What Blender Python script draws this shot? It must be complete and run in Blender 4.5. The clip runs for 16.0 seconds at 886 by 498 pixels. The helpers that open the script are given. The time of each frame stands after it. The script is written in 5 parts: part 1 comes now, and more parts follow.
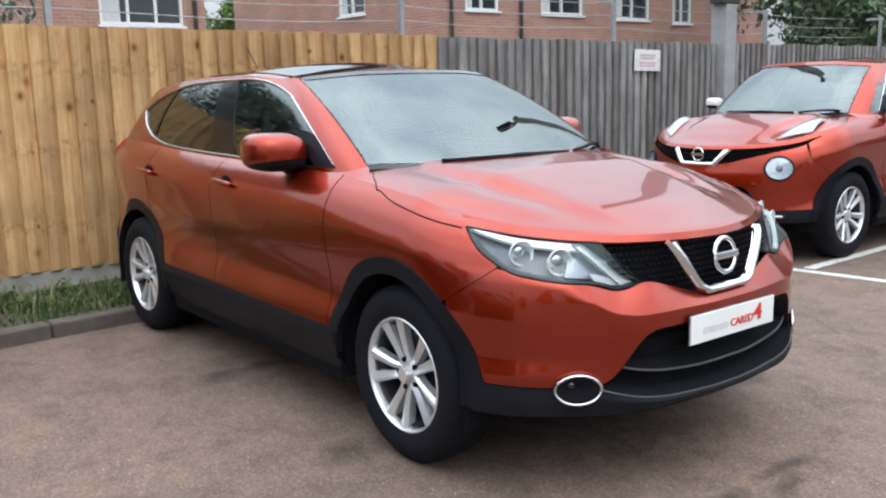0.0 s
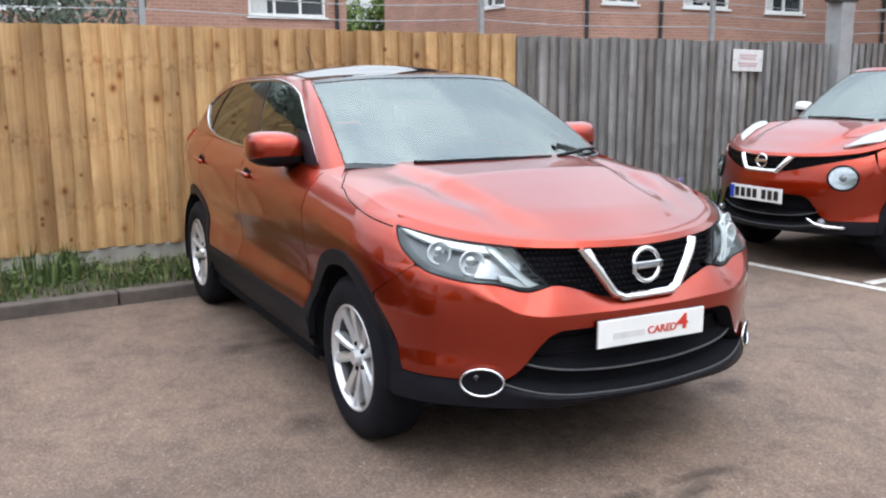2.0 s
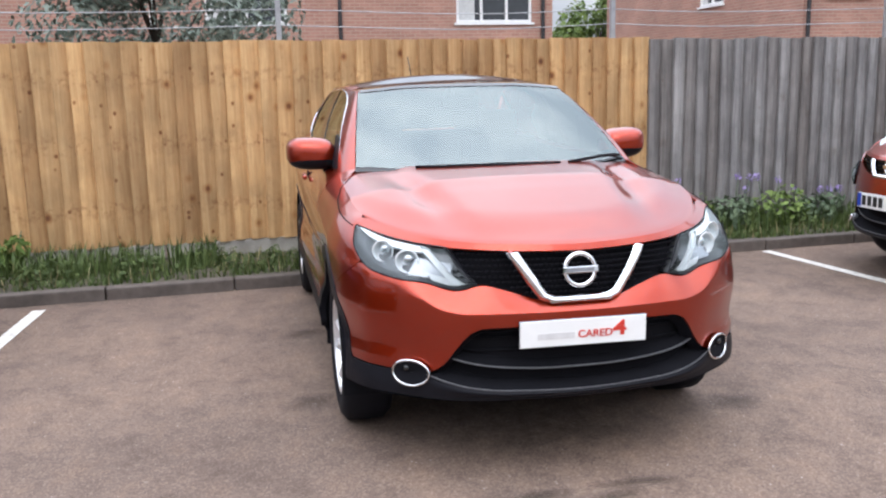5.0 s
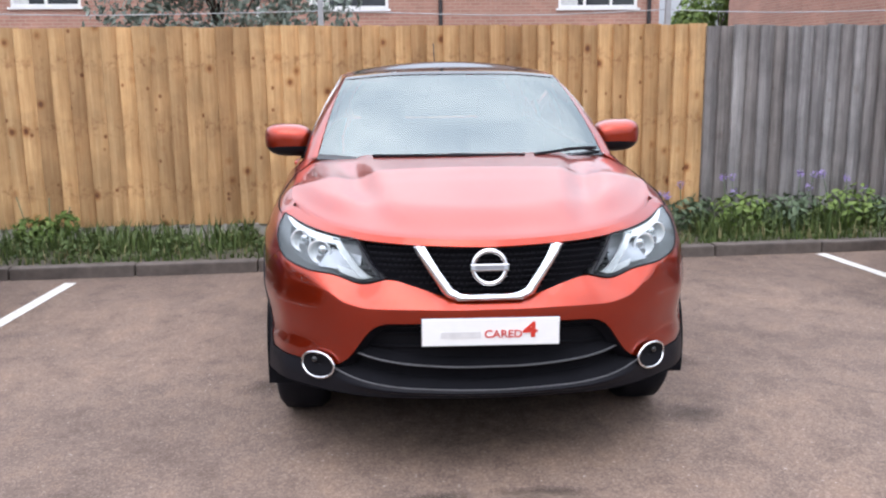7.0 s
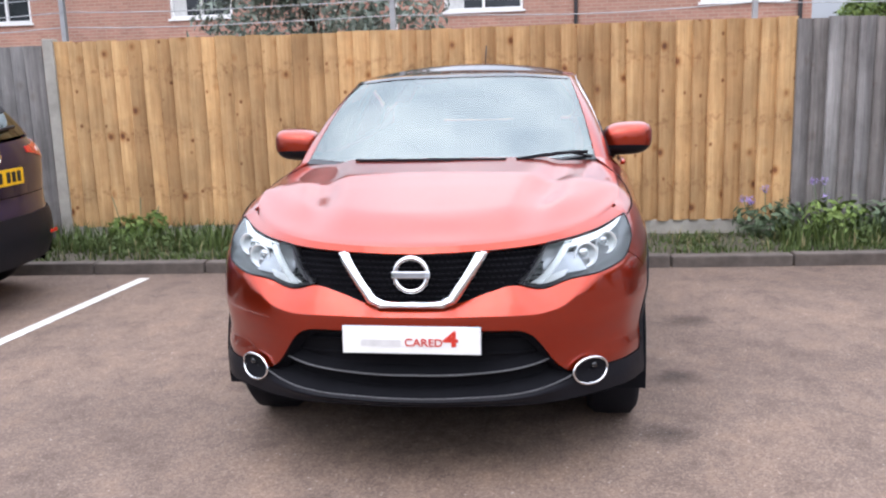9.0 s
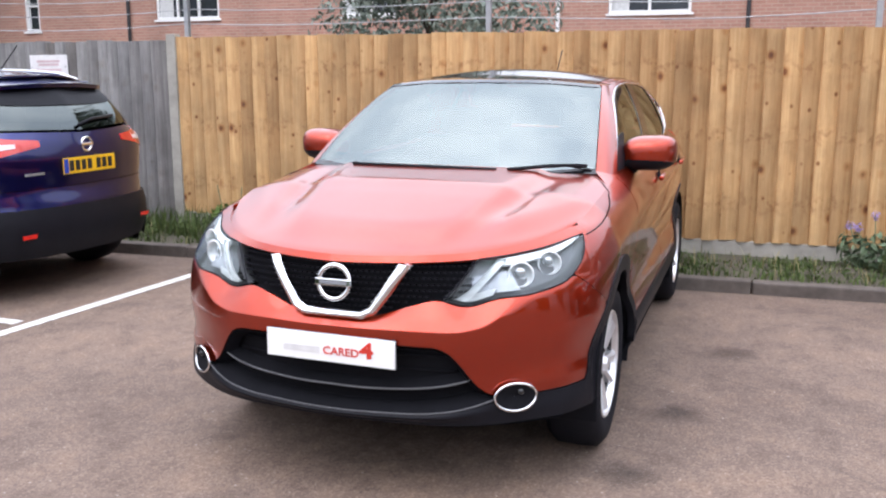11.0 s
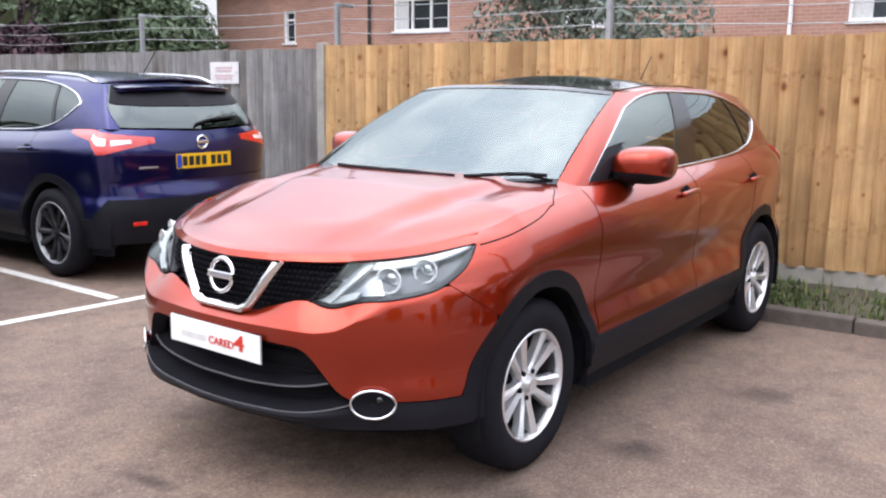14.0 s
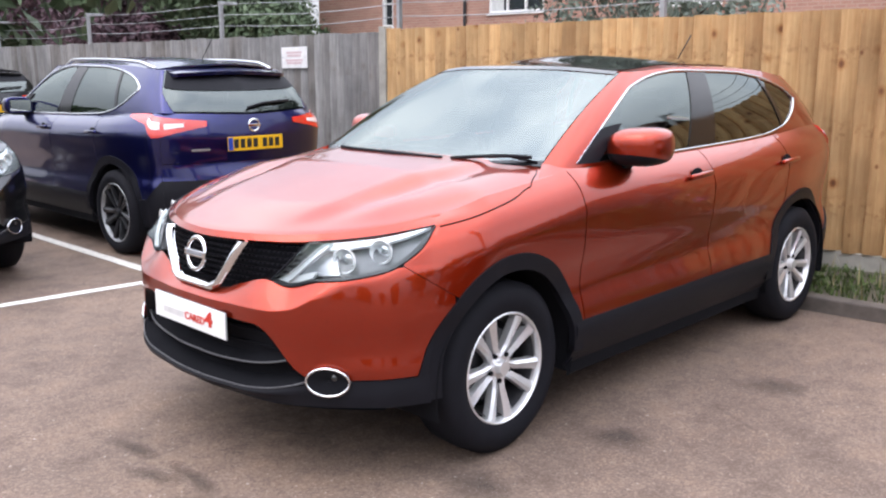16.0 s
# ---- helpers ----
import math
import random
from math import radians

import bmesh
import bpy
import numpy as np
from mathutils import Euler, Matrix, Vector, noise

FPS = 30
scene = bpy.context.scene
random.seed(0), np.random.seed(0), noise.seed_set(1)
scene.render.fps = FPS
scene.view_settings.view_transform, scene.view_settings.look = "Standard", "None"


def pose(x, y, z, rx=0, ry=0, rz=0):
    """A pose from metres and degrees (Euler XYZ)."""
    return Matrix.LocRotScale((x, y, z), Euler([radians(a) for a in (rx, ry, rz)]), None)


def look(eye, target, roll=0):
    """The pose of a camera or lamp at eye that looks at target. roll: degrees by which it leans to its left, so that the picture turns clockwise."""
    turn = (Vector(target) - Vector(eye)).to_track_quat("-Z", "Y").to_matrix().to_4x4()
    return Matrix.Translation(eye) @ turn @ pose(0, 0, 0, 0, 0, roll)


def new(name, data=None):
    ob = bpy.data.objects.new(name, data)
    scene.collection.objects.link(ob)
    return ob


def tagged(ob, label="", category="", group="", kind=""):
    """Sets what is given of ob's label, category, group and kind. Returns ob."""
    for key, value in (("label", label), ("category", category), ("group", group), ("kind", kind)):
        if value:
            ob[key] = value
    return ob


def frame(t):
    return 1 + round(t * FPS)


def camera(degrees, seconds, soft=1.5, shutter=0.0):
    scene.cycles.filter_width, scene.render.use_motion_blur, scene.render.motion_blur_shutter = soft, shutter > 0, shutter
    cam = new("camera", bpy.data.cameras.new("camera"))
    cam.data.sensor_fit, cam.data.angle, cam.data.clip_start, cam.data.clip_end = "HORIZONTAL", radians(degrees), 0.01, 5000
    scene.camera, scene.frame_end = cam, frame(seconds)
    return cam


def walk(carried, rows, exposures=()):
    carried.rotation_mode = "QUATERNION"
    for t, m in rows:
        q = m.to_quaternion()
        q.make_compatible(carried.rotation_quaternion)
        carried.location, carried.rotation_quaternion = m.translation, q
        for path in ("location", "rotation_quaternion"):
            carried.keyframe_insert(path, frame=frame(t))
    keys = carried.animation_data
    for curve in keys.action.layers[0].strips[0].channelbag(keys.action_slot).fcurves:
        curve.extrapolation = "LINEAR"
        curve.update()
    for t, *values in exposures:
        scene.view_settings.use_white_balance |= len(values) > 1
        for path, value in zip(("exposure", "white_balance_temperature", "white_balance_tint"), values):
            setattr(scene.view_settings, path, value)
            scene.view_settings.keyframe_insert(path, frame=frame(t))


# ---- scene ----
cam = camera(52.7, 16.0, soft=2.2)
METRES, EYE, TILT, LEAN, TURN = 8.0, 1.5, 0.0, 0.0, 0.0
PATH = [
    (0, (-2.722, -2.687, 1.412), (-1.505, -1.14, 1.057), -1.4),
    (0.5, (-2.581, -2.864, 1.445), (-1.426, -1.275, 1.067), -1.7),
    (1, (-2.473, -3.044, 1.455), (-1.385, -1.405, 1.093), -0.9),
    (1.5, (-2.317, -3.145, 1.451), (-1.327, -1.45, 1.068), -1.0),
    (2, (-2.178, -3.355, 1.48), (-1.258, -1.619, 1.106), -0.3),
    (2.5, (-2.033, -3.521, 1.484), (-1.209, -1.734, 1.125), 0.2),
    (3, (-1.839, -3.578, 1.478), (-1.086, -1.76, 1.119), -0.3),
    (3.5, (-1.689, -3.691, 1.496), (-1.004, -1.846, 1.14), -1.1),
    (6, (-0.763, -4.031, 1.502), (-0.519, -2.083, 1.122), -0.7),
    (6.5, (-0.548, -3.968, 1.485), (-0.355, -2.017, 1.09), -0.7),
    (7, (-0.363, -3.999, 1.502), (-0.242, -2.041, 1.112), -0.6),
    (7.5, (-0.108, -4.055, 1.505), (-0.096, -2.095, 1.106), -0.1),
    (8, (0.087, -4.02, 1.485), (0.003, -2.061, 1.095), -0.9),
    (8.5, (0.29, -3.969, 1.513), (0.129, -2.015, 1.122), -1.3),
    (9, (0.529, -3.931, 1.504), (0.27, -1.985, 1.121), -1.7),
    (9.5, (0.749, -3.897, 1.502), (0.385, -1.965, 1.133), -1.0),
    (10, (0.951, -3.788, 1.514), (0.463, -1.883, 1.151), -0.7),
    (12.5, (2.045, -3.352, 1.493), (1.144, -1.61, 1.102), 0.2),
    (13, (2.198, -3.199, 1.482), (1.194, -1.511, 1.104), -0.5),
    (13.5, (2.344, -3.051, 1.493), (1.277, -1.4, 1.121), -0.7),
    (14, (2.561, -2.927, 1.485), (1.383, -1.351, 1.13), 0.7),
    (14.5, (2.693, -2.784, 1.466), (1.478, -1.236, 1.107), -0.1),
    (15, (2.792, -2.662, 1.484), (1.511, -1.173, 1.107), 0.0),
    (15.5, (2.898, -2.601, 1.487), (1.567, -1.159, 1.1), 0.1),
    (16, (2.979, -2.584, 1.485), (1.615, -1.175, 1.091), -0.0),
]
walk(cam, [(t, look(eye, target, roll)) for t, eye, target, roll in PATH], exposures=[(0, 0.47, 6550, 11), (2.5, 0.6, 6650, 14), (6.5, 0.66, 6600, 19), (8, 0.76, 6600, 20), (10, 0.8, 6600, 20), (13, 0.84, 6750, 20), (16, 0.88, 6800, 20)])

# world, sun
world = bpy.data.worlds.new("sky")
scene.world = world
world.use_nodes = True
wn = world.node_tree.nodes
sky = wn.new("ShaderNodeTexSky")
sky.sky_type = "NISHITA"
sky.sun_disc = False
sky.sun_elevation, sky.sun_rotation = radians(52), radians(200)
sky.air_density, sky.dust_density, sky.ozone_density = 1.0, 1.2, 1.0
bg = wn["Background"]
bg.inputs["Strength"].default_value = 0.12
calm = wn.new("ShaderNodeHueSaturation")
calm.inputs["Saturation"].default_value = 0.42
clouds, cloud_tone, veil = wn.new("ShaderNodeTexNoise"), wn.new("ShaderNodeValToRGB"), wn.new("ShaderNodeMix")
way = wn.new("ShaderNodeTexCoord")
clouds.inputs["Scale"].default_value, clouds.inputs["Detail"].default_value = 2.6, 6
cloud_tone.color_ramp.elements[0].position, cloud_tone.color_ramp.elements[0].color = 0.35, (0.72, 0.76, 0.82, 1)
cloud_tone.color_ramp.elements[1].position, cloud_tone.color_ramp.elements[1].color = 0.66, (1.2, 1.19, 1.17, 1)
veil.data_type, veil.blend_type = "RGBA", "MULTIPLY"
veil.inputs[0].default_value = 1.0
link = world.node_tree.links.new
link(way.outputs["Generated"], clouds.inputs["Vector"])
link(clouds.outputs["Fac"], cloud_tone.inputs["Fac"])
link(sky.outputs["Color"], calm.inputs["Color"])
layer = wn.new("ShaderNodeMix")
layer.data_type = "RGBA"
layer.inputs[0].default_value = 0.85
layer.inputs[7].default_value = (8.9, 10.0, 11.0, 1)
link(calm.outputs["Color"], layer.inputs[6])
link(layer.outputs[2], veil.inputs[6])
link(cloud_tone.outputs["Color"], veil.inputs[7])
# an overcast dome is about three times as bright overhead as at the horizon
sep, lift, dome = wn.new("ShaderNodeSeparateXYZ"), wn.new("ShaderNodeMapRange"), wn.new("ShaderNodeMix")
lift.inputs["From Min"].default_value, lift.inputs["From Max"].default_value = 0.0, 1.0
lift.inputs["To Min"].default_value, lift.inputs["To Max"].default_value = 0.26, 2.3
dome.data_type, dome.blend_type = "RGBA", "MULTIPLY"
dome.inputs[0].default_value = 1.0
link(way.outputs["Generated"], sep.inputs[0])
link(sep.outputs[2], lift.inputs["Value"])
link(veil.outputs[2], dome.inputs[6])
link(lift.outputs["Result"], dome.inputs[7])
link(dome.outputs[2], bg.inputs["Color"])
sun = new("sun", bpy.data.lights.new("sun", "SUN"))
sun.data.energy, sun.data.angle, sun.data.color = 0.4, radians(40), (1.0, 0.97, 0.93)
sun.matrix_world = look((-4, -12, 20), (0, 0, 0))


# ---- materials ----
def material(name, rough=0.6, metal=0.0, coat=0.0):
    m = bpy.data.materials.new(name)
    m.use_nodes = True
    p = m.node_tree.nodes["Principled BSDF"]
    p.inputs["Roughness"].default_value = rough
    p.inputs["Metallic"].default_value = metal
    p.inputs["Coat Weight"].default_value = coat
    p.inputs["Coat Roughness"].default_value = 0.03
    return m, m.node_tree.nodes, m.node_tree.links, p


def coords(n, l, scale=(1, 1, 1), space="Object"):
    tc, mp = n.new("ShaderNodeTexCoord"), n.new("ShaderNodeMapping")
    mp.inputs["Scale"].default_value = scale
    l.new(tc.outputs[space], mp.inputs["Vector"])
    return mp.outputs["Vector"]


def noise_tex(n, l, vec, scale, detail=4.0, rough=0.6):
    t = n.new("ShaderNodeTexNoise")
    t.inputs["Scale"].default_value, t.inputs["Detail"].default_value, t.inputs["Roughness"].default_value = scale, detail, rough
    l.new(vec, t.inputs["Vector"])
    return t.outputs["Fac"]


def ramp(n, l, fac, *stops):
    r = n.new("ShaderNodeValToRGB")
    while len(r.color_ramp.elements) < len(stops):
        r.color_ramp.elements.new(0.5)
    for e, (pos, col) in zip(r.color_ramp.elements, stops):
        e.position, e.color = pos, (*col, 1)
    l.new(fac, r.inputs["Fac"])
    return r.outputs["Color"]


def mixed(n, l, fac, a, b, mode="MIX"):
    m = n.new("ShaderNodeMix")
    m.data_type, m.blend_type = "RGBA", mode
    for sock, val in ((m.inputs[0], fac), (m.inputs[6], a), (m.inputs[7], b)):
        if isinstance(val, (int, float)):
            sock.default_value = val
        elif isinstance(val, tuple):
            sock.default_value = (*val, 1)
        else:
            l.new(val, sock)
    return m.outputs[2]


def bump(n, l, p, height, strength=0.3, dist=0.01):
    b = n.new("ShaderNodeBump")
    b.inputs["Strength"].default_value, b.inputs["Distance"].default_value = strength, dist
    l.new(height, b.inputs["Height"])
    l.new(b.outputs["Normal"], p.inputs["Normal"])


def plain(name, col, rough=0.6, metal=0.0, coat=0.0, vary=0.12, scale=12.0, bumpy=0.0, fine=180.0, spec=0.5):
    """A surface of one colour with a little uneven tone and fine relief."""
    m, n, l, p = material(name, rough, metal, coat)
    p.inputs["Specular IOR Level"].default_value = spec
    v = coords(n, l)
    a = noise_tex(n, l, v, scale)
    lo, hi = tuple(c * (1 - vary) for c in col), tuple(min(1, c * (1 + vary)) for c in col)
    l.new(ramp(n, l, a, (0.3, lo), (0.7, hi)), p.inputs["Base Color"])
    if bumpy:
        bump(n, l, p, noise_tex(n, l, v, fine, 3), bumpy, 0.002)
    return m


def paint(name, col, flake=0.25):
    """Metallic car paint under clear lacquer, with fine flake and faint dust."""
    m, n, l, p = material(name, 0.32, 0.9, 1.0)
    v = coords(n, l)
    f = noise_tex(n, l, v, 900, 2)
    c = ramp(n, l, f, (0.35, tuple(x * (1 - flake) for x in col)), (0.65, tuple(x * (1 + flake) for x in col)))
    d = noise_tex(n, l, v, 3, 5)
    l.new(c, p.inputs["Base Color"])
    l.new(ramp(n, l, d, (0.3, (0.30,) * 3), (0.7, (0.35,) * 3)), p.inputs["Roughness"])
    p.inputs["Coat IOR"].default_value = 1.5
    return m


def glass(name, tint, ior=1.5, rough=0.0):
    m, n, l, p = material(name)
    n.remove(p)
    out = n["Material Output"]
    tr, gl, mx, fr = n.new("ShaderNodeBsdfTransparent"), n.new("ShaderNodeBsdfGlossy"), n.new("ShaderNodeMixShader"), n.new("ShaderNodeFresnel")
    tr.inputs["Color"].default_value = (*tint, 1)
    gl.inputs["Roughness"].default_value = rough
    gl.inputs["Color"].default_value = (0.90, 1.0, 0.97, 1)
    fr.inputs["IOR"].default_value = ior
    l.new(fr.outputs[0], mx.inputs[0])
    l.new(tr.outputs[0], mx.inputs[1])
    l.new(gl.outputs[0], mx.inputs[2])
    l.new(mx.outputs[0], out.inputs["Surface"])
    return m


def asphalt():
    m, n, l, p = material("asphalt", 0.85)
    v = coords(n, l)
    stones = n.new("ShaderNodeTexVoronoi")
    stones.inputs["Scale"].default_value = 130
    l.new(v, stones.inputs["Vector"])
    grit = ramp(n, l, stones.outputs["Color"], (0.1, (0.120, 0.081, 0.062)), (0.6, (0.166, 0.115, 0.088)), (0.93, (0.235, 0.172, 0.139)), (1.0, (0.42, 0.38, 0.35)))
    patches = ramp(n, l, noise_tex(n, l, v, 0.5, 6, 0.65), (0.3, (0.62, 0.59, 0.58)), (0.5, (0.95, 0.94, 0.93)), (0.72, (1.25, 1.21, 1.14)))
    c = mixed(n, l, 1.0, grit, patches, "MULTIPLY")
    stain = ramp(n, l, noise_tex(n, l, coords(n, l, (1, 1.6, 1)), 1.7, 3, 0.5), (0.66, (1, 1, 1)), (0.76, (0.74, 0.72, 0.73)))
    mottle = ramp(n, l, noise_tex(n, l, coords(n, l, (1.3, 1, 1)), 3.4, 7, 0.72), (0.36, (0.74, 0.72, 0.71)), (0.5, (1, 1, 1)), (0.64, (1.16, 1.13, 1.08)))
    c = mixed(n, l, 1.0, c, mottle, "MULTIPLY")
    c = mixed(n, l, 1.0, c, stain, "MULTIPLY")
    crack = n.new("ShaderNodeTexVoronoi")
    crack.feature = "DISTANCE_TO_EDGE"
    crack.inputs["Scale"].default_value = 0.9
    warp = mixed(n, l, 0.12, v, n.new("ShaderNodeTexNoise").outputs["Color"])
    l.new(warp, crack.inputs["Vector"])
    gate = ramp(n, l, noise_tex(n, l, v, 0.8, 2), (0.58, (1, 1, 1)), (0.64, (0, 0, 0)))
    line = ramp(n, l, crack.outputs["Distance"], (0.0, (0.7,) * 3), (0.010, (1,) * 3))
    line = mixed(n, l, gate, line, (1.0, 1.0, 1.0))
    c = mixed(n, l, 1.0, c, line, "MULTIPLY")
    l.new(c, p.inputs["Base Color"])
    h = n.new("ShaderNodeMath")
    h.operation = "ADD"
    l.new(stones.outputs["Distance"], h.inputs[0])
    l.new(noise_tex(n, l, v, 60, 4), h.inputs[1])
    bump(n, l, p, h.outputs[0], 0.35, 0.005)
    return m


def boards(name, lo, mid, hi, knots, grain=0.5, streak=0.0, nails=1.0):
    """Sawn timber with upright grain, knots and a tone of its own for each board."""
    m, n, l, p = material(name, 0.75)
    tc, mp, info = n.new("ShaderNodeTexCoord"), n.new("ShaderNodeMapping"), n.new("ShaderNodeObjectInfo")
    mp.inputs["Scale"].default_value = (1, 1, 0.06)
    off = n.new("ShaderNodeVectorMath")
    off.operation = "MULTIPLY_ADD"
    off.inputs[1].default_value = (37, 19, 23)
    l.new(info.outputs["Random"], off.inputs[0])
    l.new(tc.outputs["Object"], off.inputs[2])
    l.new(off.outputs[0], mp.inputs["Vector"])
    g = noise_tex(n, l, mp.outputs["Vector"], 34, 6, 0.7)
    c = ramp(n, l, g, (0.25, lo), (0.5, mid), (0.75, hi))
    tone = ramp(n, l, info.outputs["Random"], (0.0, (0.70, 0.65, 0.60)), (0.5, (0.95, 0.95, 0.94)), (1.0, (1.18, 1.17, 1.14)))
    c = mixed(n, l, 1.0, c, tone, "MULTIPLY")
    vo = n.new("ShaderNodeTexVoronoi")
    vo.inputs["Scale"].default_value = 4.0
    mk = n.new("ShaderNodeMapping")
    mk.inputs["Scale"].default_value = (1.1, 0.15, 0.9)
    l.new(off.outputs[0], mk.inputs["Vector"])
    l.new(mk.outputs["Vector"], vo.inputs["Vector"])
    kn = ramp(n, l, vo.outputs["Distance"], (0.0, (0.20, 0.10, 0.05)), (0.07, (0.40, 0.24, 0.14)), (0.12, (0.82, 0.70, 0.58)), (0.20, (1, 1, 1)))
    c = mixed(n, l, knots, c, kn, "MULTIPLY")
    v2 = n.new("ShaderNodeTexVoronoi")
    v2.inputs["Scale"].default_value = 7.0
    m2 = n.new("ShaderNodeMapping")
    m2.inputs["Scale"].default_value = (1.0, 0.1, 0.8)
    m2.inputs["Location"].default_value = (3.1, 1.7, 0.4)
    l.new(off.outputs[0], m2.inputs["Vector"])
    l.new(m2.outputs["Vector"], v2.inputs["Vector"])
    k2 = ramp(n, l, v2.outputs["Distance"], (0.0, (0.24, 0.13, 0.07)), (0.07, (0.5, 0.34, 0.22)), (0.13, (1, 1, 1)))
    c = mixed(n, l, knots, c, k2, "MULTIPLY")
    # dark runs where the rails are nailed
    sz, wave = n.new("ShaderNodeSeparateXYZ"), n.new("ShaderNodeMath")
    l.new(tc.outputs["Object"], sz.inputs[0])
    wave.operation = "PINGPONG"
    wave.inputs[1].default_value = 0.2675
    sh = n.new("ShaderNodeMath")
    sh.inputs[1].default_value = 0.22
    l.new(sz.outputs[2], sh.inputs[0])
    l.new(sh.outputs[0], wave.inputs[0])
    near = ramp(n, l, wave.outputs[0], (0.0, (nails,) * 3), (0.025, (nails,) * 3), (0.11, (0, 0, 0)))
    spot = ramp(n, l, noise_tex(n, l, off.outputs[0], 17, 4), (0.50, (0, 0, 0)), (0.66, (1, 1, 1)))
    run = mixed(n, l, 1.0, near, spot, "MULTIPLY")
    c = mixed(n, l, run, c, mixed(n, l, 1.0, c, (0.48, 0.33, 0.23), "MULTIPLY"))
    blot = ramp(n, l, noise_tex(n, l, off.outputs[0], 2.2, 4), (0.38, (1 - streak,) * 3), (0.6, (1, 1, 1)))
    c = mixed(n, l, 1.0, c, blot, "MULTIPLY")
    l.new(c, p.inputs["Base Color"])
    bump(n, l, p, g, grain, 0.004)
    return m


def brickwork():
    m, n, l, p = material("brickwork", 0.85)
    tc = n.new("ShaderNodeTexCoord")
    sep, com = n.new("ShaderNodeSeparateXYZ"), n.new("ShaderNodeCombineXYZ")
    add = n.new("ShaderNodeMath")
    l.new(tc.outputs["Object"], sep.inputs[0])
    l.new(sep.outputs[0], add.inputs[0])
    l.new(sep.outputs[1], add.inputs[1])
    l.new(add.outputs[0], com.inputs[0])
    l.new(sep.outputs[2], com.inputs[1])
    b = n.new("ShaderNodeTexBrick")
    for k, val in (("Scale", 1.0), ("Brick Width", 0.225), ("Row Height", 0.075), ("Mortar Size", 0.008)):
        b.inputs[k].default_value = val
    b.inputs["Color1"].default_value = (0.42, 0.225, 0.17, 1)
    b.inputs["Color2"].default_value = (0.35, 0.182, 0.138, 1)
    b.inputs["Mortar"].default_value = (0.43, 0.31, 0.25, 1)
    l.new(com.outputs[0], b.inputs["Vector"])
    t = ramp(n, l, noise_tex(n, l, tc.outputs["Object"], 0.7, 5), (0.3, (0.8, 0.8, 0.8)), (0.7, (1.15, 1.12, 1.1)))
    l.new(mixed(n, l, 1.0, b.outputs["Color"], t, "MULTIPLY"), p.inputs["Base Color"])
    bump(n, l, p, b.outputs["Fac"], -0.4, 0.006)
    return m


def leafy(name, lo, hi):
    m, n, l, p = material(name, 0.6)
    geo = n.new("ShaderNodeNewGeometry")
    l.new(ramp(n, l, geo.outputs["Random Per Island"], (0.0, lo), (1.0, hi)), p.inputs["Base Color"])
    p.inputs["Specular IOR Level"].default_value = 0.3
    return m


RED = paint("red_paint", (0.34, 0.024, 0.003))
BLUE = paint("blue_paint", (0.008, 0.010, 0.085))
DARK = paint("dark_paint", (0.02, 0.021, 0.025), 0.1)
PLASTIC = plain("black_plastic", (0.009, 0.009, 0.012), 0.45, bumpy=0.25, spec=0.12)
GLOSS_BLACK = plain("gloss_black", (0.008, 0.008, 0.009), 0.12)
LINER = plain("dark_liner", (0.008, 0.008, 0.010), 0.95, spec=0.1)
RUBBER = plain("tyre_rubber", (0.009, 0.009, 0.012), 0.75, bumpy=0.3, fine=90, spec=0.13)
ALLOY = plain("silver_alloy", (0.74, 0.74, 0.75), 0.28, 0.7, vary=0.08)
DARK_ALLOY = plain("dark_alloy", (0.03, 0.03, 0.033), 0.3, 0.4)
CHROME = plain("chrome", (0.82, 0.83, 0.85), 0.06, 1.0, vary=0.03)
SATIN = plain("satin_trim", (0.6, 0.61, 0.63), 0.22, 1.0, vary=0.05)
WINDSCREEN = glass("windscreen_glass", (0.36, 0.42, 0.41), 2.5)
SIDE_GLASS = glass("side_glass", (0.30, 0.34, 0.33), 2.2)
PRIVACY = glass("privacy_glass", (0.05, 0.055, 0.055), 2.0)
LENS = glass("clear_lens", (0.93, 0.95, 0.96), 1.3)
ROOF_GLASS = plain("roof_glass", (0.006, 0.007, 0.008), 0.05, coat=0.5)
REFLECTOR = plain("lamp_reflector", (0.75, 0.77, 0.79), 0.12, 0.9, vary=0.15, scale=60)
LAMP_GREY = plain("lamp_housing", (0.22, 0.23, 0.245), 0.35, 0.3)
LAMP_DARK = plain("lamp_dark_housing", (0.12, 0.125, 0.13), 0.3, 0.3, vary=0.25, scale=30)
LAMP_SILVER = plain("lamp_silver", (0.36, 0.38, 0.40), 0.25, 0.5, vary=0.2, scale=40)
PALE_LAMP = plain("pale_lamp", (0.58, 0.61, 0.61), 0.2, coat=0.6, vary=0.15, scale=25)
LAMP_WHITE = plain("lamp_white", (0.86, 0.88, 0.88), 0.25, coat=0.5, vary=0.04)
GREY_BEAD = plain("grey_bead", (0.07, 0.07, 0.075), 0.35)
RED_LENS = plain("red_lens", (0.55, 0.02, 0.012), 0.1, coat=1.0)
CLEAR_LENS = plain("white_lens", (0.75, 0.62, 0.6), 0.12, coat=1.0)
SEAT = plain("seat_cloth", (0.035, 0.036, 0.04), 0.9, bumpy=0.3)
WHITE_PLATE = plain("white_plate", (0.78, 0.78, 0.76), 0.35, vary=0.03)
YELLOW_PLATE = plain("yellow_plate", (0.75, 0.42, 0.01), 0.4, vary=0.03)
PLATE_INK = plain("plate_ink", (0.01, 0.01, 0.01), 0.5)
GREY_INK = plain("grey_ink", (0.62, 0.61, 0.60), 0.5)
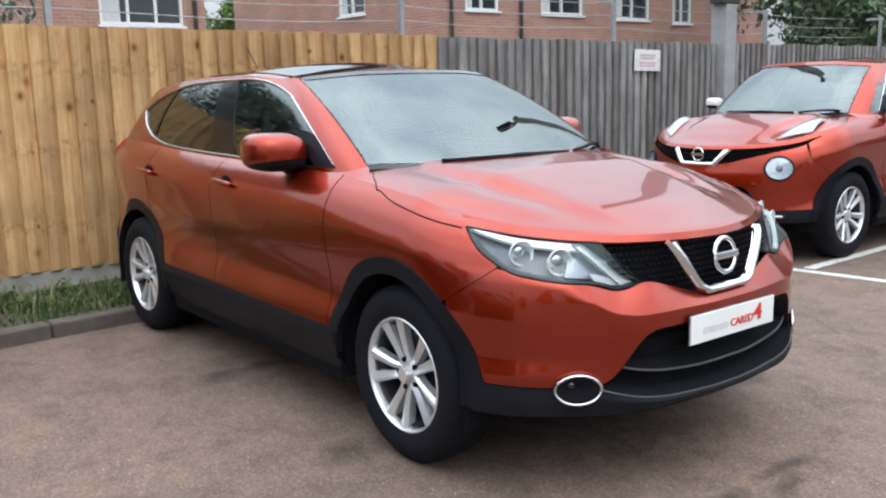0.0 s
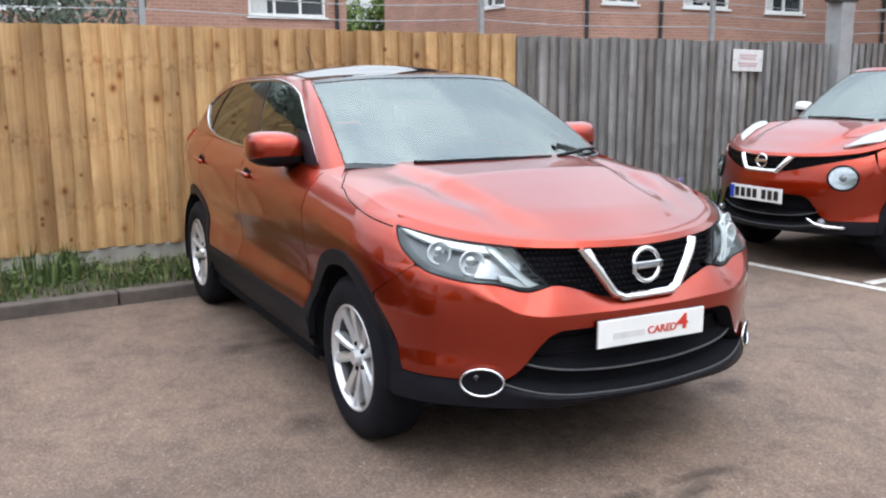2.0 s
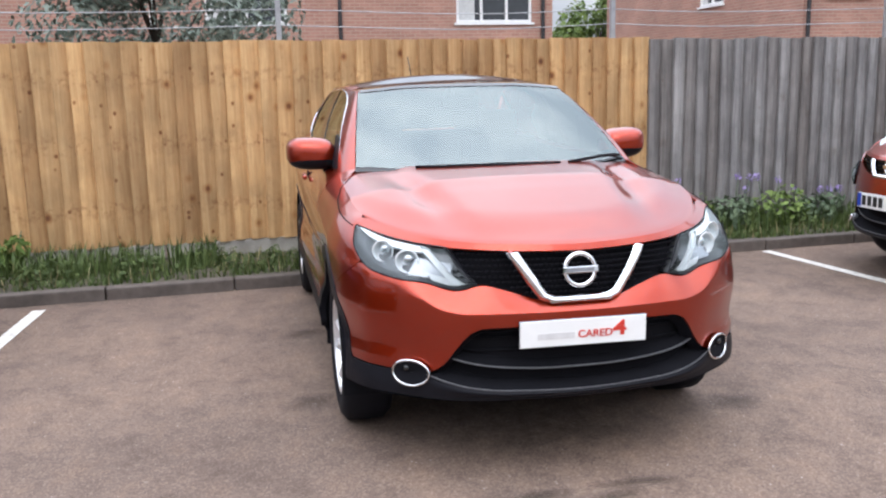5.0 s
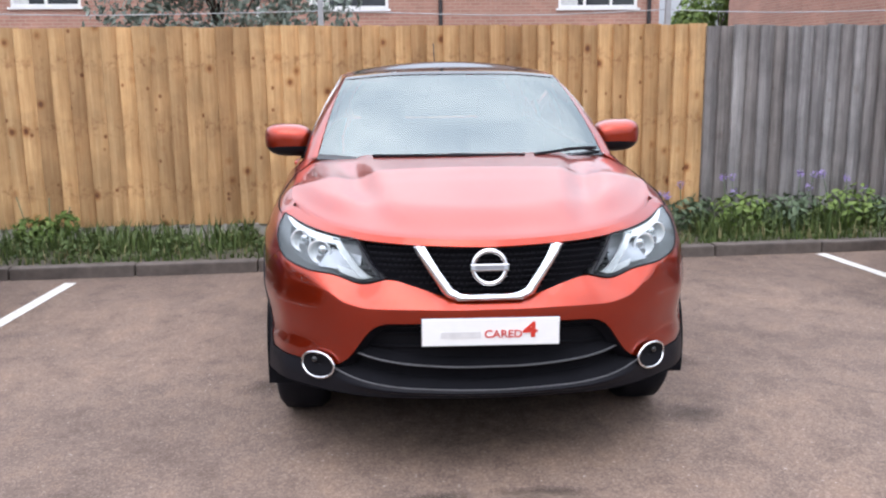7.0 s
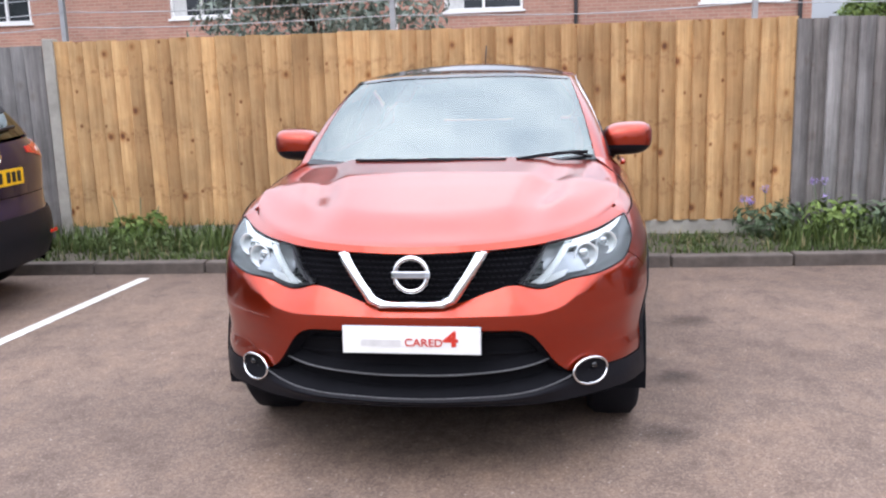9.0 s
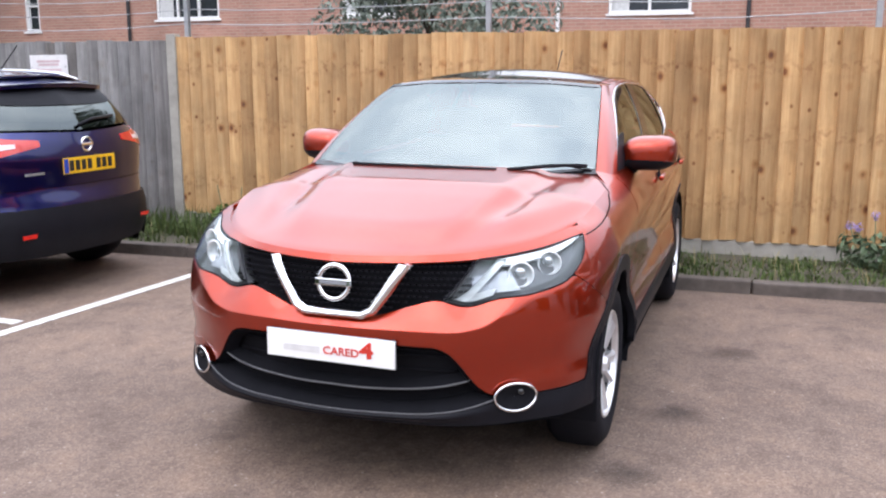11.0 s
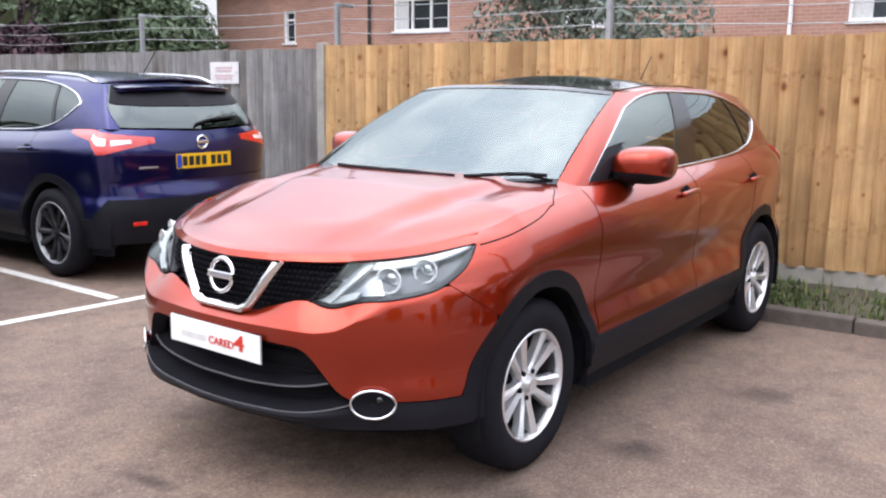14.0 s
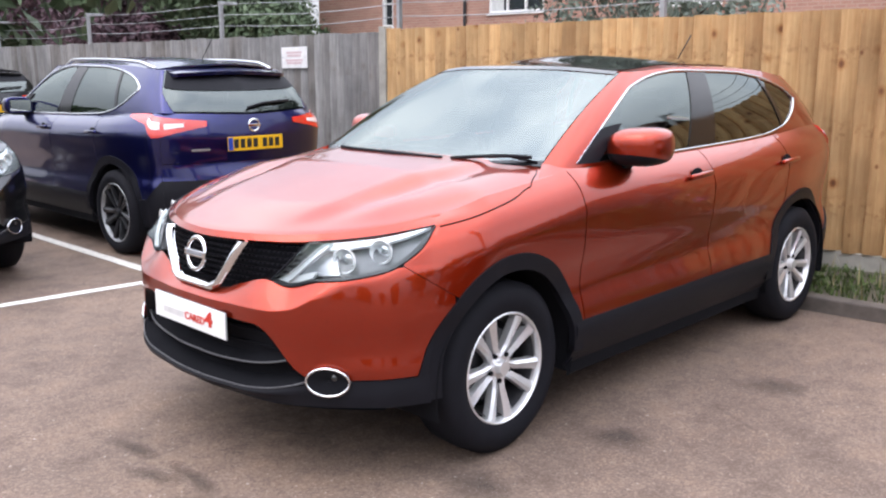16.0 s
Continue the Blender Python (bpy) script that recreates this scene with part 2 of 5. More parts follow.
RED_INK = plain("red_ink", (0.55, 0.035, 0.02), 0.5)
EU_BLUE = plain("blue_band", (0.01, 0.05, 0.35), 0.4)
ASPHALT = asphalt()
def ground_mark_material():
    """A soaked-in oil mark, thinning out unevenly towards its edge; also paints under-car shade."""
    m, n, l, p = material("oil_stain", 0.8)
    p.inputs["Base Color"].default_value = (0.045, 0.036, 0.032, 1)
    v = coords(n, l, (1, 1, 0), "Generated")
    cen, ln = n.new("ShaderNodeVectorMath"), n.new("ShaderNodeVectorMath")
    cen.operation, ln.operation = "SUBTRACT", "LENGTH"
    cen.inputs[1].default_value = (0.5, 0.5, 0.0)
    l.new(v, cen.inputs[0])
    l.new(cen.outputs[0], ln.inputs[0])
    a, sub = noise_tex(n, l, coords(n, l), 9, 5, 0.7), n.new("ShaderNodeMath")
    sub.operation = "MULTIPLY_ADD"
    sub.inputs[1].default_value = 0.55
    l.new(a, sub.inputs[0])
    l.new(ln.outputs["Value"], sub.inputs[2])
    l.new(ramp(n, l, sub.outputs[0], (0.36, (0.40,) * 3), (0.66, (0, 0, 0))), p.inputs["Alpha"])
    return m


GROUND_MARK = ground_mark_material()
LINE = plain("road_paint", (0.60, 0.575, 0.53), 0.7, vary=0.32, scale=24, bumpy=0.4, fine=120)
KERB = plain("kerb_concrete", (0.100, 0.082, 0.070), 0.9, vary=0.35, scale=7, bumpy=0.6, fine=70)
GRAVEL_BOARD = plain("concrete", (0.33, 0.31, 0.27), 0.9, vary=0.25, scale=5, bumpy=0.5, fine=60)
COLUMN = plain("column_concrete", (0.30, 0.30, 0.30), 0.9, vary=0.2, scale=3, bumpy=0.4, fine=60)
NEW_WOOD = boards("new_timber", (0.43, 0.232, 0.092), (0.55, 0.33, 0.148), (0.67, 0.44, 0.215), 1.0, 0.5, 0.25, 0.6)
OLD_WOOD = boards("weathered_timber", (0.155, 0.147, 0.147), (0.255, 0.246, 0.242), (0.36, 0.348, 0.34), 0.25, 0.7, 0.3, 0.15)
BRICK = brickwork()
WHITE_PVC = plain("white_frame", (0.78, 0.78, 0.77), 0.4, vary=0.05)
WINDOW_DARK = plain("window_pane", (0.03, 0.035, 0.04), 0.05, coat=0.6, vary=0.4, scale=1.5)
CURTAIN = plain("curtain", (0.55, 0.56, 0.55), 0.9)
ROOF_TILE = plain("roof_tile", (0.13, 0.075, 0.055), 0.9, vary=0.3, scale=4, bumpy=0.5, fine=20)
SOIL = plain("soil", (0.07, 0.06, 0.04), 0.95, vary=0.4, scale=6, bumpy=0.6, fine=40)
GRASS = leafy("grass", (0.030, 0.055, 0.012), (0.105, 0.145, 0.042))
DRY_GRASS = leafy("dry_grass", (0.16, 0.14, 0.06), (0.30, 0.26, 0.13))
LEAF = leafy("leaves", (0.040, 0.068, 0.034), (0.13, 0.18, 0.10))
LEAF_GREY = leafy("silver_leaves", (0.09, 0.12, 0.095), (0.25, 0.30, 0.25))
LEAF_LIGHT = leafy("light_leaves", (0.06, 0.11, 0.02), (0.17, 0.24, 0.06))
LEAF_PURPLE = leafy("purple_leaves", (0.045, 0.025, 0.034), (0.13, 0.07, 0.085))
FLOWER = leafy("lilac_flowers", (0.25, 0.17, 0.42), (0.42, 0.34, 0.6))
BARK = plain("bark", (0.07, 0.055, 0.045), 0.95, vary=0.4, scale=8, bumpy=0.8, fine=30)
STEEL = plain("galvanised_steel", (0.36, 0.37, 0.38), 0.45, 0.7, vary=0.2)
SIGN_WHITE = plain("sign_white", (0.72, 0.70, 0.69), 0.5)
SIGN_RED = plain("sign_red", (0.60, 0.44, 0.45), 0.6)
PIPE = plain("drain_pipe", (0.03, 0.028, 0.03), 0.5)


# ---- mesh helpers ----
def mesh_of(name, verts, faces, mat, smooth=True):
    me = bpy.data.meshes.new(name)
    me.from_pydata([tuple(v) for v in verts], [], faces)
    me.materials.append(mat)
    me.polygons.foreach_set("use_smooth", [smooth] * len(me.polygons))
    me.update()
    return me


def child(name, me, parent, label=""):
    ob = new(name, me)
    ob.parent = parent
    return tagged(ob, label)


def part(name, bm, mat, parent, label="", smooth=False):
    me = bpy.data.meshes.new(name)
    bm.to_mesh(me)
    bm.free()
    me.materials.append(mat)
    me.polygons.foreach_set("use_smooth", [smooth] * len(me.polygons))
    return child(name, me, parent, label)


def thing(name, label, category, m=Matrix(), group="", kind=""):
    ob = tagged(new(name), label, category, group, kind)
    ob.empty_display_size = 0.2
    ob.matrix_basis = m
    return ob


def box_into(bm, size, m=Matrix(), bevel=0.0):
    made = bmesh.ops.create_cube(bm, size=1.0, matrix=m @ Matrix.Diagonal((*size, 1)))
    if bevel:
        edges = list({e for v in made["verts"] for e in v.link_edges})
        bmesh.ops.bevel(bm, geom=edges, offset=bevel, segments=2, affect="EDGES", profile=0.6)
    return bm


def box(size, m=Matrix(), bevel=0.0):
    return box_into(bmesh.new(), size, m, bevel)


def cyl(r1, r2, depth, m=Matrix(), seg=24):
    bm = bmesh.new()
    bmesh.ops.create_cone(bm, cap_ends=True, segments=seg, radius1=r1, radius2=r2, depth=depth, matrix=m)
    return bm


def spline(xs, ys):
    """A smooth curve through (x, y) pairs, flat-safe at the ends."""
    xs, ys = list(xs), list(ys)
    sl = [(ys[i + 1] - ys[i]) / (xs[i + 1] - xs[i]) for i in range(len(xs) - 1)]
    tg = [sl[0]] + [0.0 if a * b <= 0 else 2 * a * b / (a + b) for a, b in zip(sl, sl[1:])] + [sl[-1]]

    def f(x):
        if x <= xs[0]:
            return ys[0]
        if x >= xs[-1]:
            return ys[-1]
        i = 0
        while x > xs[i + 1]:
            i += 1
        h = xs[i + 1] - xs[i]
        t = (x - xs[i]) / h
        return ((1 + 2 * t) * (1 - t) ** 2 * ys[i] + t * (1 - t) ** 2 * h * tg[i] + t * t * (3 - 2 * t) * ys[i + 1] + t * t * (t - 1) * h * tg[i + 1])

    return f


def catmull(pts):
    """A smooth curve through points, one parameter unit a point."""
    pts = [Vector(p) for p in pts]

    def f(s):
        i = max(0, min(len(pts) - 2, int(math.floor(s))))
        t = s - i
        a, b = pts[i], pts[i + 1]
        p0 = pts[i - 1] if i > 0 else a * 2 - b
        p3 = pts[i + 2] if i + 2 < len(pts) else b * 2 - a
        return 0.5 * (2 * a + (b - p0) * t + (2 * p0 - 5 * a + 4 * b - p3) * t * t + (3 * a - p0 - 3 * b + p3) * t ** 3)

    return f


def sheet(name, f, us, vs, mat, parent, label="", rim=0.012, off=0.0, flip=False):
    """A panel over a grid of parameters, with its edges folded inwards by rim."""
    nu, nv = len(us), len(vs)
    P = np.array([[f(u, v) for v in vs] for u in us], dtype=float)
    du = np.gradient(P, axis=0)
    dv = np.gradient(P, axis=1)
    N = np.cross(du, dv)
    N /= np.maximum(np.linalg.norm(N, axis=2, keepdims=True), 1e-9)
    if flip:
        N = -N
    P = P + N * off
    verts = [tuple(p) for p in P.reshape(-1, 3)]
    faces = []
    for i in range(nu - 1):
        for j in range(nv - 1):
            q = [i * nv + j, (i + 1) * nv + j, (i + 1) * nv + j + 1, i * nv + j + 1]
            faces.append(q[::-1] if flip else q)
    if rim:
        ring = [(i, 0) for i in range(nu)] + [(nu - 1, j) for j in range(1, nv)] + [(i, nv - 1) for i in range(nu - 2, -1, -1)] + [(0, j) for j in range(nv - 2, 0, -1)]
        base = len(verts)
        verts += [tuple(P[i, j]) for i, j in ring]
        base2 = len(verts)
        verts += [tuple(P[i, j] - N[i, j] * rim) for i, j in ring]
        k = len(ring)
        for a in range(k):
            b = (a + 1) % k
            q = [base + a, base2 + a, base2 + b, base + b]
            faces.append(q[::-1] if flip else q)
    return child(name, mesh_of(name, verts, faces, mat), parent, label)


def steps(a, b, n):
    return [a + (b - a) * i / n for i in range(n + 1)]


def tube(name, pts, r, mat, parent, label="", seg=8, closed=False):
    """A round bar along points."""
    pts = [Vector(p) for p in pts]
    verts, faces, n = [], [], len(pts)
    for i, p in enumerate(pts):
        a, b = (pts[(i - 1) % n], pts[(i + 1) % n]) if closed else (pts[max(0, i - 1)], pts[min(n - 1, i + 1)])
        t = (b - a).normalized()
        x = t.cross(Vector((0, 0, 1)))
        x = x.normalized() if x.length > 0.05 else t.cross(Vector((1, 0, 0))).normalized()
        y = t.cross(x)
        verts += [p + (x * math.cos(w) + y * math.sin(w)) * r for w in (2 * math.pi * k / seg for k in range(seg))]
    for i in range(n if closed else n - 1):
        for k in range(seg):
            j = (i + 1) % n
            faces.append([i * seg + k, i * seg + (k + 1) % seg, j * seg + (k + 1) % seg, j * seg + k])
    if not closed:
        faces += [list(range(seg))[::-1], [(n - 1) * seg + k for k in range(seg)]]
    return child(name, mesh_of(name, verts, faces, mat), parent, label)


def lathe(name, profile, mat, parent, label="", seg=48):
    """A ring turned round the x axis from (x, radius) pairs."""
    verts, faces, n = [], [], len(profile)
    for k in range(seg):
        w = 2 * math.pi * k / seg
        verts += [(x, r * math.cos(w), r * math.sin(w)) for x, r in profile]
    for k in range(seg):
        for i in range(n - 1):
            a, b = k * n + i, ((k + 1) % seg) * n + i
            faces.append([a, b, b + 1, a + 1])
    return child(name, mesh_of(name, verts, faces, mat), parent, label)


def text_part(name, words, size, mat, parent, m, label="", depth=0.002, wide=1.0, bold=0.0):
    cu = bpy.data.curves.new(name, "FONT")
    cu.body, cu.size, cu.extrude, cu.offset = words, size, depth, bold
    cu.align_x, cu.align_y = "CENTER", "CENTER"
    ob = bpy.data.objects.new(name, cu)
    scene.collection.objects.link(ob)
    me = bpy.data.meshes.new_from_object(ob.evaluated_get(bpy.context.evaluated_depsgraph_get()))
    bpy.data.objects.remove(ob)
    me.transform(m @ Matrix.Diagonal((wide, 1, 1, 1)))
    me.materials.clear()
    me.materials.append(mat)
    return child(name, me, parent, label)

# ---- cars ----
# car space: the front axle's middle on the ground is the origin, the nose points to -y, the right-hand side is -x
WHEELBASE, HUB, ARCH = 2.646, 0.345, 0.443
ARCH_AT, ARCH_Z = (-0.03, WHEELBASE - 0.03), 0.358
SIDE_IN = spline((0, 0.03, 0.07, 0.1, 0.17, 0.3, 0.42, 0.48, 0.57, 0.64, 0.75, 0.9), (0.125, 0.085, 0.05, 0.034, 0.012, 0.018, 0.036, 0.037, 0.014, 0.006, 0.012, 0.04))
FRONT_IN = spline((0, 0.04, 0.09, 0.16, 0.22, 0.30, 0.42, 0.55, 0.62, 0.70), (0.078, 0.05, 0.034, 0.02, 0.006, 0.0, 0.004, 0.004, 0.02, 0.08))
REAR_IN = spline((0, 0.1, 0.2, 0.35, 0.5, 0.65, 0.8, 0.95), (0.10, 0.075, 0.06, 0.06, 0.02, 0.0, 0.01, 0.08))
INTAKE = spline((0, 0.26, 0.29, 0.385, 0.425, 0.5, 1.0), (0.606, 0.604, 0.592, 0.445, 0.422, 0.424, 0.436))
LIP = spline((0, 0.2, 0.3, 0.37, 0.42, 0.5, 1.0), (0.350, 0.358, 0.374, 0.396, 0.416, 0.420, 0.432))
# the bumper's squarer corners, and the sloping ledge over its crease
BULGE = spline((0, 0.15, 0.33, 0.45, 0.58, 0.7, 0.8, 0.9, 1.0), (0.0, 0.014, 0.060, 0.070, 0.064, 0.042, 0.024, 0.010, 0.0))
CORNER = spline((0, 0.42, 0.52, 0.62, 0.74, 0.85, 0.95, 1.0), (0.0, 0.0, 0.008, 0.020, 0.022, 0.012, 0.002, 0.0))
LEDGE = spline((0, 0.2, 0.3, 0.4, 0.5, 0.8), (0.030, 0.045, 0.055, 0.045, 0.004, 0.0))
CREASE = spline((0, 0.3, 0.37, 0.43, 0.5, 0.6, 0.8), (0.655, 0.657, 0.672, 0.715, 0.76, 0.79, 0.93))


BASE_S = (1.179, 1.342, 1.483, 1.702, 1.888, 2.15, 2.46, 3.0)


def set_shape(tops, screen_base, roof_line, bumper_top, creased):
    """Sets the body's height line, windscreen foot, roof edge and bumper edge for the car that is built next."""
    global CREASED, TOP, BASE, ROOF, BUMPER_TOP, EDGE_X, EDGE_Z, FRONT_Y, ROOF_X, ROOF_Z, SCREEN_Y, ROOF_Y
    TOP = spline((0, 0.31, 0.55, 0.75, 1.0, 1.122, 1.185, 1.436, 1.718, 2.0, 2.5, 3.0), tops)
    CREASED = creased
    edge_line = spline((0, 0.11, 0.2, 0.29, 0.45, 0.6, 0.7, 0.765, 0.8), bumper_top)
    BUMPER_TOP = lambda s: edge_line(s) - 0.03 * creased * math.exp(-((s - 0.35) / 0.06) ** 2)
    BASE = catmull(screen_base + [shell(s, TOP(s)) for s in BASE_S])
    ROOF = catmull(roof_line)
    edge = [shell(s, TOP(s)) for s in steps(0, 1.135, 60)]
    EDGE_X = spline([p[1] for p in edge], [p[0] for p in edge])
    EDGE_Z = spline([p[1] for p in edge], [p[2] for p in edge])
    FRONT_Y = spline([p[0] for p in edge if p[1] < -0.3], [p[1] for p in edge if p[1] < -0.3])
    pts = [ROOF(s) for s in steps(2, 8, 60)]
    ROOF_X = spline([p.y for p in pts], [p.x for p in pts])
    ROOF_Z = spline([p.y for p in pts], [p.z for p in pts])
    SCREEN_Y, ROOF_Y = screen_base[0][1], roof_line[0][1]


CROSSOVER = ((0.898, 0.907, 0.930, 0.962, 1.017, 1.058, 1.080, 1.09, 1.112, 1.155, 1.15, 1.13),
             [(0, 0.17, 1.085), (0.38, 0.215, 1.092), (0.665, 0.35, 1.105)],
             [(0, 0.97, 1.500), (0.32, 0.995, 1.495), (0.565, 1.075, 1.474), (0.60, 1.24, 1.476), (0.612, 1.46, 1.492), (0.615, 1.66, 1.497),
              (0.61, 2.15, 1.492), (0.59, 2.56, 1.475), (0.565, 2.85, 1.450), (0.49, 2.96, 1.450), (0, 3.03, 1.474)],
             (0.690, 0.694, 0.728, 0.760, 0.768, 0.798, 0.862, 0.937, 0.966), 1)
COMPACT = ((0.905, 0.918, 0.950, 1.005, 1.06, 1.085, 1.11, 1.13, 1.17, 1.22, 1.20, 1.16),
           [(0, 0.06, 1.115), (0.35, 0.10, 1.12), (0.60, 0.22, 1.13)],
           [(0, 0.70, 1.555), (0.29, 0.725, 1.55), (0.50, 0.81, 1.53), (0.56, 1.02, 1.528), (0.585, 1.36, 1.535), (0.59, 1.6, 1.535),
            (0.61, 2.1, 1.50), (0.58, 2.5, 1.45), (0.55, 2.78, 1.40), (0.48, 2.92, 1.40), (0, 2.98, 1.42)],
           (0.765, 0.766, 0.785, 0.815, 0.865, 0.905, 0.955, 0.985, 1.01), 0)


def plan(s):
    if s < 1:
        w = s * math.pi / 2
        x, y, nx, ny = 0.9 * math.sin(w), -0.89 + 0.8 * (1 - math.cos(w)), math.sin(w) / 0.9, -math.cos(w) / 0.8
    elif s < 2:
        y = -0.09 + 3.19 * (s - 1)
        x, nx, ny = 0.9 - 0.07 * max(0, (y - 2.3) / 0.8) ** 3, 1, 0.26 * max(0, (y - 2.3) / 0.8) ** 2
    else:
        w = (s - 2) * math.pi / 2
        x, y, nx, ny = 0.83 * math.cos(w) ** 0.92, 3.1 + 0.33 * math.sin(w), math.cos(w) / 0.83, math.sin(w) / 0.33 + 0.26 / 0.83 * math.cos(w)
    k = math.hypot(nx, ny)
    return x, y, nx / k, ny / k


def along(y):
    """The place on the outline of a side at y."""
    return math.acos(max(-1, min(1, 1 - (y + 0.89) / 0.8))) * 2 / math.pi if y < -0.09 else 1 + (y + 0.09) / 3.19


def nose_out(s, z):
    if not CREASED or s >= 1.0:
        return 0.0
    b, g, c = BULGE(s), LEDGE(s), CREASE(s)
    e = max(c + 0.01, BUMPER_TOP(s))
    b += 0.012 * math.exp(-((z - 0.462) / 0.028) ** 2) * max(0.0, min(1.0, (s - 0.44) / 0.1, (0.8 - s) / 0.1))
    b += CORNER(s) * max(0.0, min(1.0, (0.82 - z) / 0.16))
    if z < e:
        return b - g * max(0.0, (z - c) / (e - c))
    return (b - g) * max(0.0, (TOP(s) - z) / max(0.01, TOP(s) - e))


def shell(s, z, out=0.0):
    side, s = (1 if s >= 0 else -1), abs(s)
    x, y, nx, ny = plan(s)
    d = max(0.0, TOP(s) - z)
    w = math.cos(min(1, s) * math.pi / 2) ** 2 if s < 1 else math.sin((s - 2) * math.pi / 2) ** 2 if s > 2 else 0
    inset = SIDE_IN(d) * (1 - w) + (FRONT_IN(d) if s < 1 else REAR_IN(d)) * w - out - nose_out(s, z)
    return (side * (x - nx * inset), y - ny * inset, z)


def arch_low(y, low, radius=ARCH):
    for c in ARCH_AT:
        if abs(y - c) < radius:
            low = max(low, ARCH_Z + math.sqrt(radius * radius - (y - c) ** 2))
    return low


def low_edge(s):
    s = abs(s)
    y = plan(s)[1]
    base = INTAKE(s) if s < 0.8 else 0.452 + 0.03 * (s - 1) if s < 2 else 0.482 + 0.155 * min(1, (s - 2) / 0.26)
    return arch_low(y, base)


def seam(s):
    """The joint of bumper and front wing, from the lamp down to the arch."""
    return 0.828 - (s - 0.645) * 0.85 if s > 0.645 else 9.0


def fine_s(a, b, n):
    """Steps along the outline, closer round the wheel arches."""
    ss = set(round(v, 5) for v in steps(a, b, n))
    for c in ARCH_AT:
        for k in range(25):
            for sign in (1, -1):
                s = sign * along(c + ARCH * 0.9999 * math.cos(math.pi * k / 24))
                if a < s < b:
                    ss.add(round(s, 5))
    return sorted(ss)


WIN_LOW = spline((3.1, 5.5, 6.2, 6.6, 7.0, 7.35, 7.45), (0.03, 0.03, 0.04, 0.10, 0.27, 0.47, 0.52))
WIN_TOP = spline((2.86, 2.95, 3.1, 3.3, 3.7, 4.3, 6.0, 6.6, 7.0, 7.35, 7.45), (0.56, 0.70, 0.81, 0.882, 0.93, 0.945, 0.93, 0.88, 0.80, 0.66, 0.54))


def house_top(s, v):
    """The glazed upper body: s round it from the windscreen's middle, v from its base to the roof."""
    side, s = (1 if s >= 0 else -1), abs(s)
    a, b = BASE(s), ROOF(s)
    p = a.lerp(b, v)
    swell = 4 * v * (1 - v)
    if s < 3:
        k = min(1, max(0, s - 2))
        p += Vector((0.02 * k, -0.012, 0.022)) * swell * (1 - 0.2 * k)
    elif s < 7.5:
        p += Vector((0.016, -0.0096, 0.0176)).lerp(Vector((0.028, 0, 0)), min(1, (s - 3) / 0.9)) * swell
    else:
        k = min(1, (s - 7.5) / 1.5)
        p += Vector((0.028 * (1 - k), 0.02 * k, 0.012 * k)) * swell
    return (side * p.x, p.y, p.z)


def glass_from(v):
    """Where the rear window begins round the body, drawn in at its foot."""
    return 8.95 - 0.9 * max(0.0, min(0.45, v)) + 0.5 * max(0.0, v - 0.45)


def bonnet(u, w):
    x = u * 0.775
    y0, y1 = FRONT_Y(abs(x)), SCREEN_Y + 0.085 + 0.24 * (abs(x) / 0.7) ** 2.4 * 0.62
    y = y0 + (y1 - y0) * w
    xe = EDGE_X(y)
    x = math.copysign(min(abs(x), xe), x)
    k = max(0, min(1, (y - y0) / 0.3))
    z = EDGE_Z(y) + 0.048 * (xe * xe - x * x) + 0.028 * k * k * (3 - 2 * k) * (1 - (abs(x) / max(xe, 0.02)) ** 8)
    ridge = 0.30 + 0.20 * max(0, min(1, (y + 0.8) / 1.1))
    k = max(0, min(1, (y + 0.75) / 0.5))
    z += 0.013 * k / (1 + math.exp((abs(x) - ridge) / 0.012))
    # hollow between the ridge and the outer swelling
    z -= 0.020 * max(0, min(1, (y + 0.65) / 0.4, (0.22 - y) / 0.25)) * math.exp(-((abs(x) - ridge - 0.075) / 0.055) ** 2)
    return (x, y, z - 0.010 * math.exp(-(y - y0) / 0.02))


def roof(u, w):
    """u across (-1 to 1), w from the front edge to the back one."""
    x = 0.6 * u
    y0 = ROOF_Y + 0.105 * (abs(x) / 0.565) ** 2
    y1 = ROOF(10).y - 0.17 * (abs(x) / 0.565) ** 2
    y = y0 + (y1 - y0) * w
    xe = ROOF_X(y)
    x = u * xe
    z = ROOF_Z(y) + 0.162 * (xe * xe - x * x) * min(1, 0.45 + 2.2 * w) * (1 - 0.25 * max(0.0, w - 0.5))
    return (x, y, z)


